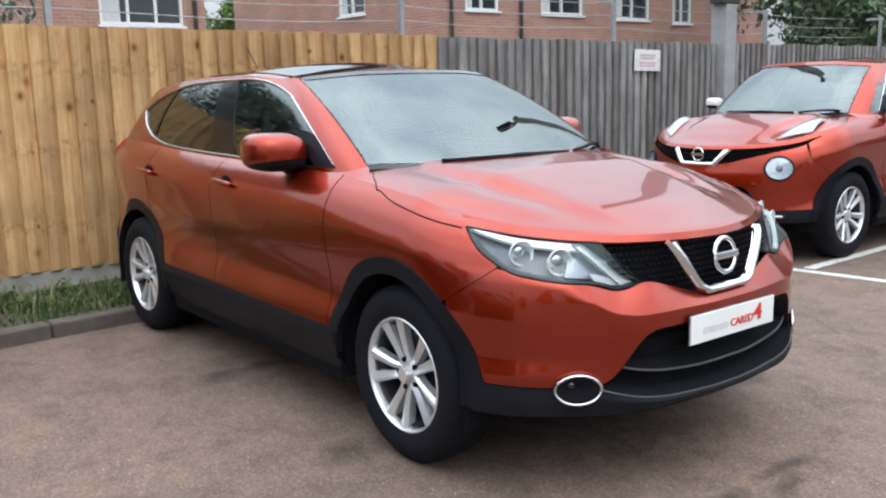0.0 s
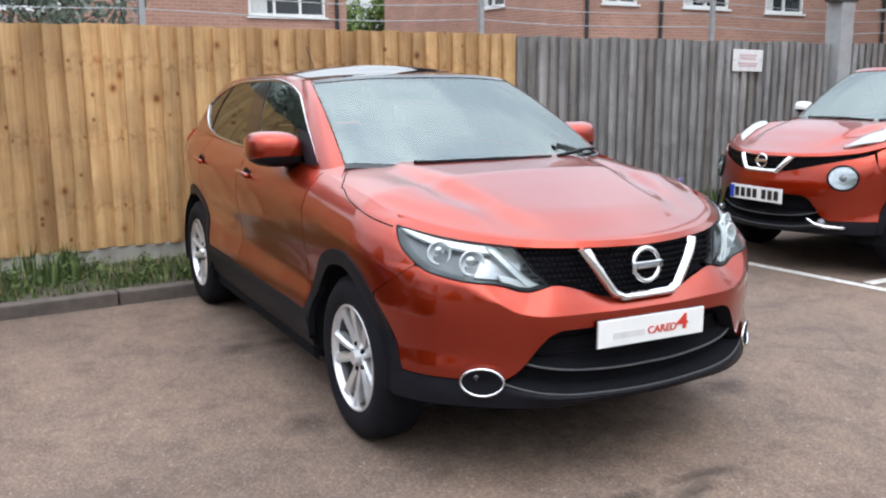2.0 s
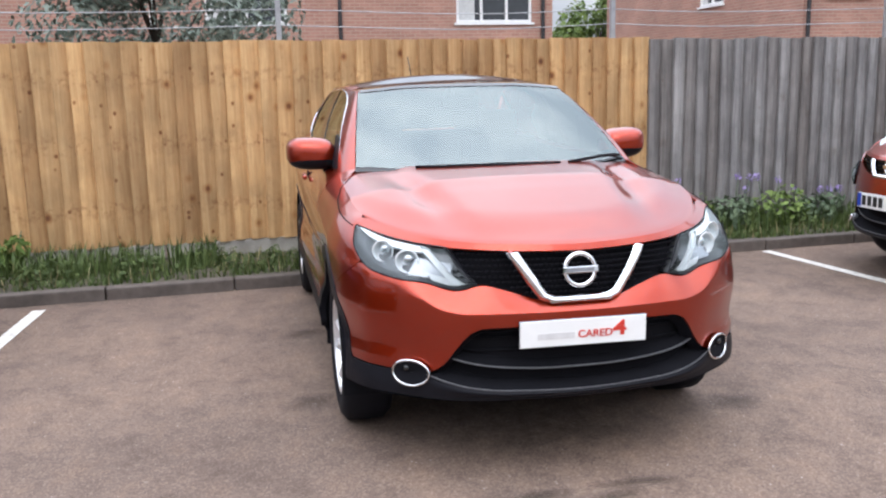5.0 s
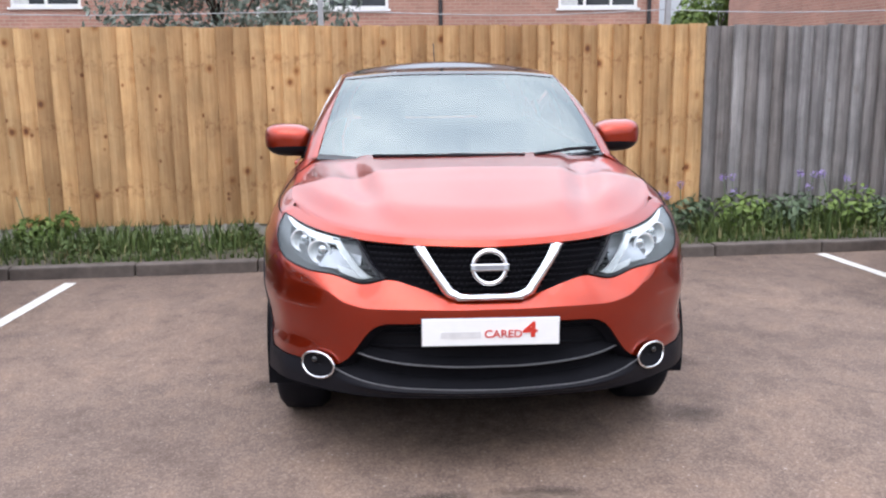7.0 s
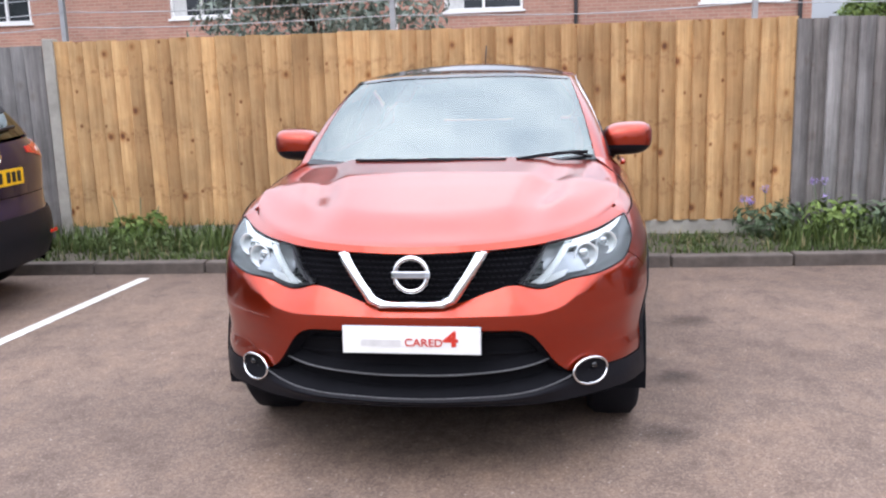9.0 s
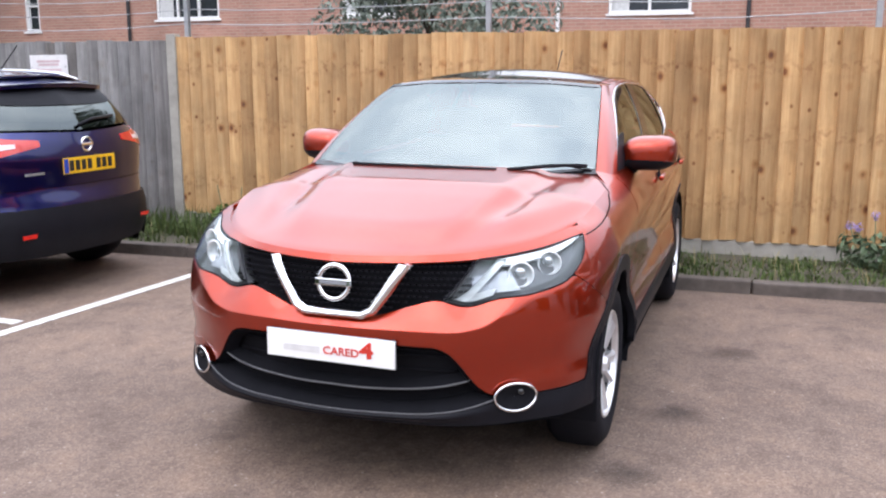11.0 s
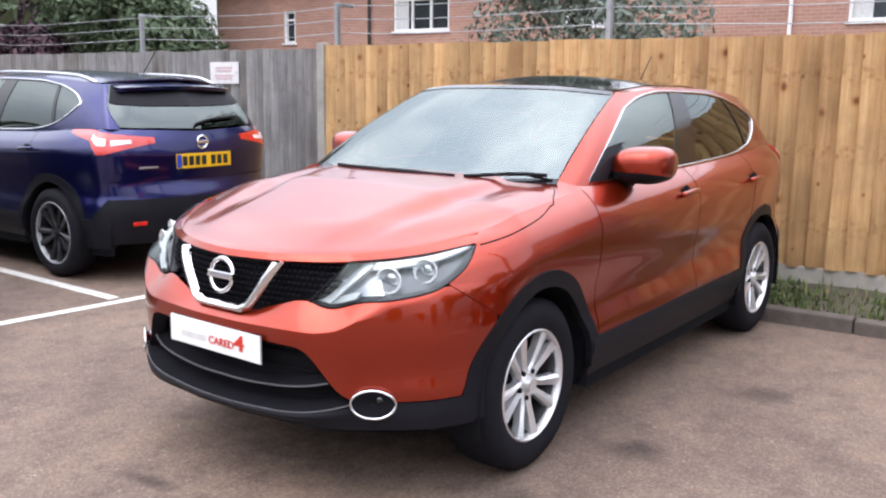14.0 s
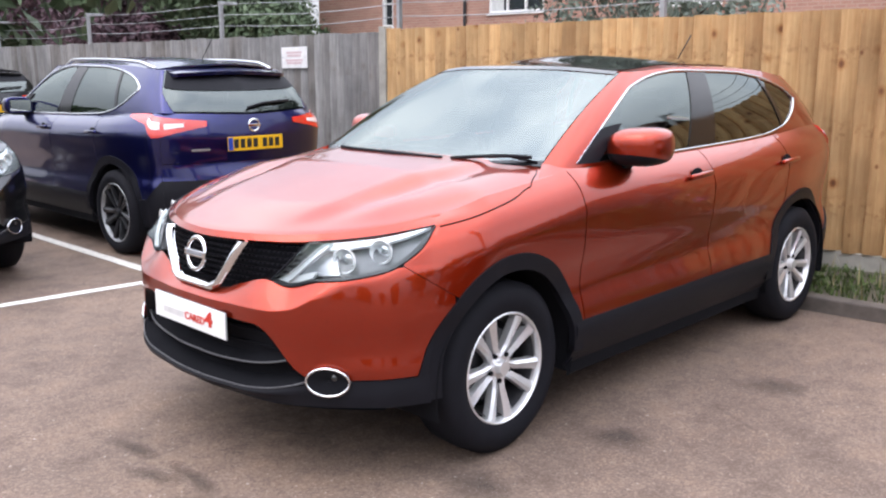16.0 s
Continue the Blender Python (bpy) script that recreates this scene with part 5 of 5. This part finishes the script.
blades("verge_grass", "tufts of rough green grass on the verge", 22000, GRASS, on_verge(-9, 9), (0.025, 0.075), 0.006)
blades("tall_grass", "taller unmown grass along the foot of the fence", 2600, GRASS, on_verge(-9, -1.5, 0.3, 1.0), (0.12, 0.26), 0.007)
blades("tall_grass", "taller unmown grass along the foot of the fence", 2200, GRASS, on_verge(2.3, 9, 0.3, 1.0), (0.12, 0.28), 0.007)
blades("dry_grass", "bleached dry grass stalks among the green", 1600, DRY_GRASS, on_verge(-9, 9, 0.0, 1.0), (0.05, 0.16), 0.004)
rng = random.Random(77)
spots = []
for _ in range(230):
    x = rng.choice((rng.uniform(-8, -1.4), rng.uniform(-8, -1.4), rng.uniform(2.3, 8), rng.uniform(-1.4, 2.3)))
    t = rng.uniform(0.15, 0.98)
    r = rng.uniform(0.05, 0.13) * (0.5 if -1.4 < x < 2.3 else 1.0)
    spots.append((x, kerb_y(x) + 0.15 + (fence_y(x) - 0.1 - kerb_y(x) - 0.15) * t, 0.07 + r * 0.7, r))
tagged(leaf_cloud("low_weeds", GRASS, None, spots, 10000, 0.020, 78, "low leafy weeds spreading through the verge grass"), "", "weeds", "", "stuff")

# weeds with lilac flowers by the weathered fence
for k, (x, w) in enumerate(((2.25, 0.22), (2.75, 0.28), (3.2, 0.25), (3.75, 0.3), (4.2, 0.22), (-3.2, 0.18))):
    y = fence_y(x) - 0.28
    weed = thing("weed_clump", "leafy green weed clump with lilac flowers on the verge", "plant", pose(x, y, 0.08), "weeds on the verge")
    leaf_cloud("leaves", LEAF_LIGHT if k % 2 else LEAF, weed, [(0, 0, 0.12, w * 0.8), (0.15, 0.05, 0.2, w * 0.6), (-0.16, 0, 0.16, w * 0.6)], 420, 0.035, 40 + k)
    for j in range(3):
        rng = random.Random(90 + 7 * k + j)
        dx, h = rng.uniform(-0.25, 0.25), rng.uniform(0.30, 0.52)
        tube("stalk", [(dx * 0.4, 0, 0), (dx * 0.8, 0.02, h * 0.6), (dx, 0.03, h)], 0.004, LEAF, weed, seg=5)
        if x > 0:
            leaf_cloud("flower_head", FLOWER, weed, [(dx, 0.03, h, 0.035)], 34, 0.014, 60 + k + j)


# fences: overlapping upright boards nailed on rails
def board_meshes(width, height, mat, count, seed):
    out = []
    rng = random.Random(seed)
    for _ in range(count):
        thick, thin = 0.042, 0.006
        w = width * rng.uniform(0.97, 1.03)
        bow = rng.uniform(-0.006, 0.006)
        verts, faces, n = [], [], 8
        for i in range(n + 1):
            z = height * i / n
            dx = bow * math.sin(math.pi * i / n)
            warp = 0.004 * math.sin(5 * z + bow * 900)
            verts += [(-w / 2 + dx, -thick + warp, z), (-w / 2 + 0.010 + dx, -thick - 0.008 + warp, z), (-w / 6 + dx, -thick - 0.011 + warp, z), (w / 5 + dx, -thin - 0.011 + warp, z),
                      (w / 2 - 0.01 + dx, -thin - 0.004, z), (w / 2 + dx, -thin + 0.002, z), (w / 2 + dx, 0, z), (-w / 2 + dx, 0, z)]
        for i in range(n):
            for j in range(8):
                a, b = i * 8 + j, i * 8 + (j + 1) % 8
                faces.append([a, b, b + 8, a + 8])
        faces += [list(range(8))[::-1], [n * 8 + j for j in range(8)]]
        out.append(mesh_of("board", verts, faces, mat, False))
    return out


def fence(label, x0, x1, pitch, low, high, mat, seed, rails=True, sag=0.0):
    f = thing("fence", label, "fence", kind="structure")
    kinds = board_meshes(pitch * 1.22, high - low, mat, 6, seed)
    rng = random.Random(seed + 1)
    n = int((x1 - x0) / pitch)
    for k in range(n):
        x = x0 + pitch * (k + 0.5)
        o = child("board", rng.choice(kinds), f)
        o.matrix_basis = pose(x, fence_y(x), low + rng.uniform(-0.008, 0.008) + sag * math.sin(k * 0.9), 0, rng.uniform(-0.25, 0.25), SLANT + rng.uniform(-0.8, 0.8))
    for z in (low + 0.18, (low + high) / 2, high - 0.2):
        xm = (x0 + x1) / 2
        part("rail", box((x1 - x0, 0.05, 0.08), pose(xm, fence_y(xm) + 0.03, z, 0, 0, SLANT)), mat, f)
    return f


new_fence = fence("fresh honey-coloured close-board timber fence with dark knots", -3.93, 2.47, 0.1361, 0.215, 1.885, NEW_WOOD, 5)
for x0, x1 in ((-3.9, -1.95), (-1.93, 0.25), (0.27, 2.44)):
    xm = (x0 + x1) / 2
    part("gravel_board", box((x1 - x0, 0.05, 0.30), pose(xm, fence_y(xm) - 0.005, 0.066, 0, 0, SLANT), 0.008), GRAVEL_BOARD, new_fence, "pale concrete gravel board")
fence("weathered grey close-board timber fence beside parked cars", 2.48, 13.2, 0.124, 0.10, 1.87, OLD_WOOD, 11, sag=0.006)
left_fence = fence("weathered grey close-board timber fence behind a blue car", -15.5, -4.04, 0.124, 0.10, 1.86, OLD_WOOD, 17, sag=0.006)
post = thing("fence_post", "square grey weathered post between two fences", "post", pose(-3.985, fence_y(-3.985) - 0.02, 0, 0, 0, SLANT))
part("post", box((0.10, 0.10, 1.95), pose(0, 0, 0.94), 0.008), GRAVEL_BOARD, post)

column = thing("lighting_column", "tall pale concrete lighting column with two floodlights by the fence", "lamp post", pose(7.0, fence_y(7.0) - 0.06, 0))
part("shaft", box((0.22, 0.22, 7.0), pose(0, 0, 3.45), 0.015), COLUMN, column)
part("junction_box", box((0.34, 0.2, 0.22), pose(-0.02, -0.02, 2.44), 0.01), PIPE, column)
part("crossbar", box((1.1, 0.07, 0.07), pose(0, 0, 6.98, 0, 0, 40), 0.008), STEEL, column)
for sx in (-0.42, 0.42):
    head = thing_part("floodlight", column, pose(sx * 0.77, sx * 0.64, 7.16, 0, 0, 40) @ pose(0, 0, 0, 30))
    part("housing", box((0.36, 0.16, 0.28), Matrix(), 0.02), PIPE, head)
    part("front_glass", box((0.32, 0.01, 0.24), pose(0, -0.083, 0)), LAMP_GREY, head)


def notice(x, z, tilt):
    s = thing("notice_board", "small white notice with faded red lines screwed to the fence", "sign", pose(x, fence_y(x) - 0.068, z, 0, tilt, SLANT), "fence notices")
    part("panel", box((0.46, 0.008, 0.235), Matrix(), 0.003), SIGN_WHITE, s)
    for dz, w in ((0.055, 0.28), (0.022, 0.25), (-0.03, 0.30), (-0.06, 0.26)):
        part("text_bar", box((w, 0.002, 0.022), pose(0, -0.006, dz)), SIGN_RED, s)
    for dx in (-0.205, 0.205):
        part("screw", cyl(0.007, 0.007, 0.006, pose(dx, -0.006, 0, 90), 8), STEEL, s)


notice(5.50, 1.66, 1.0)
notice(-5.42, 1.615, -0.5)

# wires on angled brackets above the fence
wires = thing("wire_strands", "sagging galvanised wires strung on brackets above the fence", "wire")
heads = [-14.0, -10.6, -7.08, -3.9, -0.9, 2.15, 5.1, 8.2, 11.5]
for row, (dy, dz) in enumerate(((0.02, 2.02), (0.10, 2.16), (0.18, 2.30))):
    pts = []
    for a, b in zip(heads, heads[1:]):
        for t in steps(0, 1, 6)[:-1]:
            x = a + (b - a) * t
            pts.append((x, fence_y(x) + 0.10 + dy, dz - 0.035 * math.sin(math.pi * t) * (1 + 0.4 * math.sin(x))))
    tube("wire", pts, 0.0045, STEEL, wires, seg=5)
for x in heads:
    b = thing("wire_bracket", "galvanised steel bracket holding wires over the fence", "bracket", pose(x, fence_y(x) + 0.10, 1.6), "wire brackets")
    part("upright", box((0.045, 0.045, 0.74), pose(0, 0, 0.34), 0.004), STEEL, b)
    part("arm", box((0.035, 0.26, 0.035), pose(0, 0.10, 0.70), 0.004), STEEL, b)


# ---- houses behind the fence ----
def window_in(house, x, z0, w, h, panes, y=0.0, turn=0.0):
    win = thing_part("window", house, pose(x, y, z0, 0, 0, turn))
    t = 0.065
    for nm, sx, sz, px, pz in (("frame", w, t, 0, t / 2), ("frame", w, t, 0, h - t / 2), ("frame", t, h - 2 * t, -w / 2 + t / 2, h / 2), ("frame", t, h - 2 * t, w / 2 - t / 2, h / 2)):
        part(nm, box((sx, 0.07, sz), pose(px, -0.02, pz), 0.006), WHITE_PVC, win)
    for k in range(1, panes):
        part("mullion", box((t * 0.9, 0.06, h - 2 * t), pose(-w / 2 + w * k / panes, -0.02, h / 2)), WHITE_PVC, win)
    part("transom", box((w - 2 * t, 0.05, 0.05), pose(0, -0.015, h * 0.72)), WHITE_PVC, win)
    for k in range(panes):
        part("pane", box((w / panes - 0.05, 0.012, h - 2 * t), pose(-w / 2 + w * (k + 0.5) / panes, 0.01, h / 2)), WINDOW_DARK, win)
    part("curtain", box((w * 0.22, 0.004, h - 2 * t), pose(-w * 0.36, 0.0, h / 2)), CURTAIN, win)
    part("sill", box((w + 0.1, 0.16, 0.05), pose(0, -0.05, -0.025), 0.006), WHITE_PVC, win)


def terrace(label, x0, x1, y, depth, eaves, windows, pipes, side_window=None):
    h = thing("brick_house", label, "house", pose(0, y, 0))
    w = x1 - x0
    xs = sorted(windows)
    # wall built of piers, aprons and lintels round the openings
    def wall(a, b, z0, z1):
        if b - a > 0.001:
            part("wall", box((b - a, 0.3, z1 - z0), pose((a + b) / 2, 0.15, (z0 + z1) / 2)), BRICK, h)
    last = x0
    for xa, xb, zs, hh, panes in xs:
        wall(last, xa, 0, eaves)
        wall(xa, xb, 0, zs)
        wall(xa, xb, zs + hh, eaves)
        window_in(h, (xa + xb) / 2, zs, xb - xa, hh, panes, 0.08)
        last = xb
    wall(last, x1, 0, eaves)
    def gable(xe, a, b, z0, z1):
        part("gable_wall", box((0.3, b - a, z1 - z0), pose(xe, (a + b) / 2, (z0 + z1) / 2)), BRICK, h)
    if side_window:
        a, b, zs, hh = side_window
        for ya, yb, za, zb in ((0.3, a, 0, eaves), (a, b, 0, zs), (a, b, zs + hh, eaves), (b, depth, 0, eaves)):
            gable(x0 + 0.15, ya, yb, za, zb)
        window_in(h, x0 + 0.08, zs, b - a, hh, 2, (a + b) / 2, -90)
    else:
        gable(x0 + 0.15, 0.3, depth, 0, eaves)
    gable(x1 - 0.15, 0.3, depth, 0, eaves)
    part("back_wall", box((w, 0.3, eaves), pose((x0 + x1) / 2, depth + 0.15, eaves / 2)), BRICK, h)
    bm = bmesh.new()
    ridge = eaves + depth * 0.22
    pr = [(-0.4, eaves - 0.1), (depth / 2, ridge), (depth + 0.4, eaves - 0.1), (depth + 0.4, eaves - 0.3), (depth / 2, ridge - 0.25), (-0.4, eaves - 0.3)]
    ra = [bm.verts.new((x0 - 0.2, p, q)) for p, q in pr]
    rb = [bm.verts.new((x1 + 0.2, p, q)) for p, q in pr]
    for i in range(6):
        j = (i + 1) % 6
        bm.faces.new([ra[i], ra[j], rb[j], rb[i]])
    bm.faces.new([ra[0], ra[5], ra[4], ra[1]])
    bm.faces.new([ra[1], ra[4], ra[3], ra[2]])
    bm.faces.new([rb[0], rb[1], rb[4], rb[5]])
    bm.faces.new([rb[1], rb[2], rb[3], rb[4]])
    part("roof", bm, ROOF_TILE, h)
    for px, mat in pipes:
        part("downpipe", cyl(0.045, 0.045, eaves, pose(px, -0.06, eaves / 2), 10), mat, h)
    return h


terrace("long red-brick terrace with white-framed windows behind the fence", -21.2, 5.85, 16.5, 8.0, 4.8,
        [(-18.1, -17.6, 2.75, 0.95, 1), (-13.75, -11.85, 2.98, 1.15, 3), (-8.4, -6.9, 2.95, 1.15, 2), (-2.0, -0.25, 2.87, 1.15, 2), (3.55, 5.35, 2.86, 1.15, 3)],
        [(-3.1, WHITE_PVC), (-14.6, PIPE), (5.6, PIPE), (0.9, PIPE)])
terrace("red-brick house with white-framed windows behind the weathered fence", 10.85, 24.0, 14.2, 10.9, 5.1,
        [(11.42, 12.50, 3.22, 1.17, 2), (13.95, 15.5, 3.2, 1.17, 2), (16.8, 18.25, 3.15, 1.17, 2), (19.3, 20.2, 3.1, 1.17, 2)],
        [(10.95, PIPE), (13.2, PIPE), (21.5, PIPE)], (3.45, 4.75, 3.38, 1.3))

# ---- trees and shrubs ----
tree("silver_leaved_shrub", "large grey-green shrub leaning over the new fence", (-2.0, 5.6, 0), 3.2, 1.5, LEAF_GREY, 3, 20000, 0.04, 0.05, category="shrub")
tree("light_green_bush", "light green bush in the gap between two houses", (11.3, 27.5, 0), 4.5, 1.7, LEAF_LIGHT, 4, 7000, 0.11, 0.07, category="shrub")
tree("silver_leaved_tree", "grey-green leafy tree beyond the concrete column", (16.8, 7.0, 0), 4.8, 2.6, LEAF_GREY, 6, 15000, 0.11)
tree("dark_tree", "dark green tree behind the weathered fence", (20.0, 8.0, 0), 6.5, 3.2, LEAF, 61, 14000, 0.14, 0.12, 0.2)
tree("dark_tree", "dark green tree behind the weathered fence", (20.5, 9.5, 0), 7.0, 3.6, LEAF, 7, 8000, 0.13)
tree("dark_tree", "dark green tree behind the weathered fence", (13.2, 5.6, 0), 3.4, 1.4, LEAF, 8, 4000, 0.08)
tree("purple_leaved_tree", "dark purple-leaved tree behind the grey fence", (-26.0, 11.0, 0), 6.5, 3.4, LEAF_PURPLE, 9, 16000, 0.12)
tree("purple_leaved_tree", "dark purple-leaved tree behind the grey fence", (-19.5, 8.6, 0), 4.6, 2.0, LEAF_PURPLE, 10, 14000, 0.09)
tree("dark_hedge_tree", "dense dark green tree behind the grey fence", (-22.5, 14.5, 0), 7.5, 3.6, LEAF, 15, 16000, 0.14, 0.14, 0.15)
tree("purple_leaved_tree", "dark purple-leaved tree behind the grey fence", (-30.0, 15.0, 0), 7.5, 4.0, LEAF_PURPLE, 16, 14000, 0.15, 0.14, 0.15)
tree("dark_hedge_tree", "dense dark green tree behind the grey fence", (-17.2, 10.5, 0), 4.8, 2.4, LEAF, 12, 20000, 0.09, 0.12, 0.15)
tree("dark_hedge_tree", "dense dark green tree behind the grey fence", (-32.0, 9.0, 0), 6.5, 3.5, LEAF, 14, 8000, 0.14)

# unseen trees added round the car park's other sides, mirrored in paint and glass
rng = random.Random(31)
for k in range(15):
    a = math.radians(-200 + 220 * k / 14)
    r = rng.uniform(17, 22)
    tree("reflection_tree", "unseen leafy green tree added at the car park's edge for reflections", (r * math.cos(a), -2 + r * math.sin(a), 0), rng.uniform(5.0, 8.0) if k in (0, 13, 14) else rng.uniform(2.4, 3.4), rng.uniform(2.6, 3.4) if k in (0, 13, 14) else 1.6, LEAF, 200 + k, 2600, 0.28, 0.2, 0.12)

# oil marks on the asphalt; the last, widest one paints shade under the car
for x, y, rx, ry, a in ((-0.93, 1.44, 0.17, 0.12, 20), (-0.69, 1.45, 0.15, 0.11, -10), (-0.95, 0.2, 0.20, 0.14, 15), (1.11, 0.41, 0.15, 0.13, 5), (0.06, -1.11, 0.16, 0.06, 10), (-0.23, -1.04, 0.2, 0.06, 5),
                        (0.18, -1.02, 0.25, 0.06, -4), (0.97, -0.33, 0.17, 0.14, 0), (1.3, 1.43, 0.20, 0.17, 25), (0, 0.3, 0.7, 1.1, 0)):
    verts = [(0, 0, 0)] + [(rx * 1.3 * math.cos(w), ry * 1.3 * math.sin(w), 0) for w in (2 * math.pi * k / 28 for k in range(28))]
    o = child("oil_stain", mesh_of("oil_stain", verts, [[0, k + 1, (k + 1) % 28 + 1] for k in range(28)], GROUND_MARK, False), None, "dark mark on the asphalt: soaked-in oil, with painted shade under the car")
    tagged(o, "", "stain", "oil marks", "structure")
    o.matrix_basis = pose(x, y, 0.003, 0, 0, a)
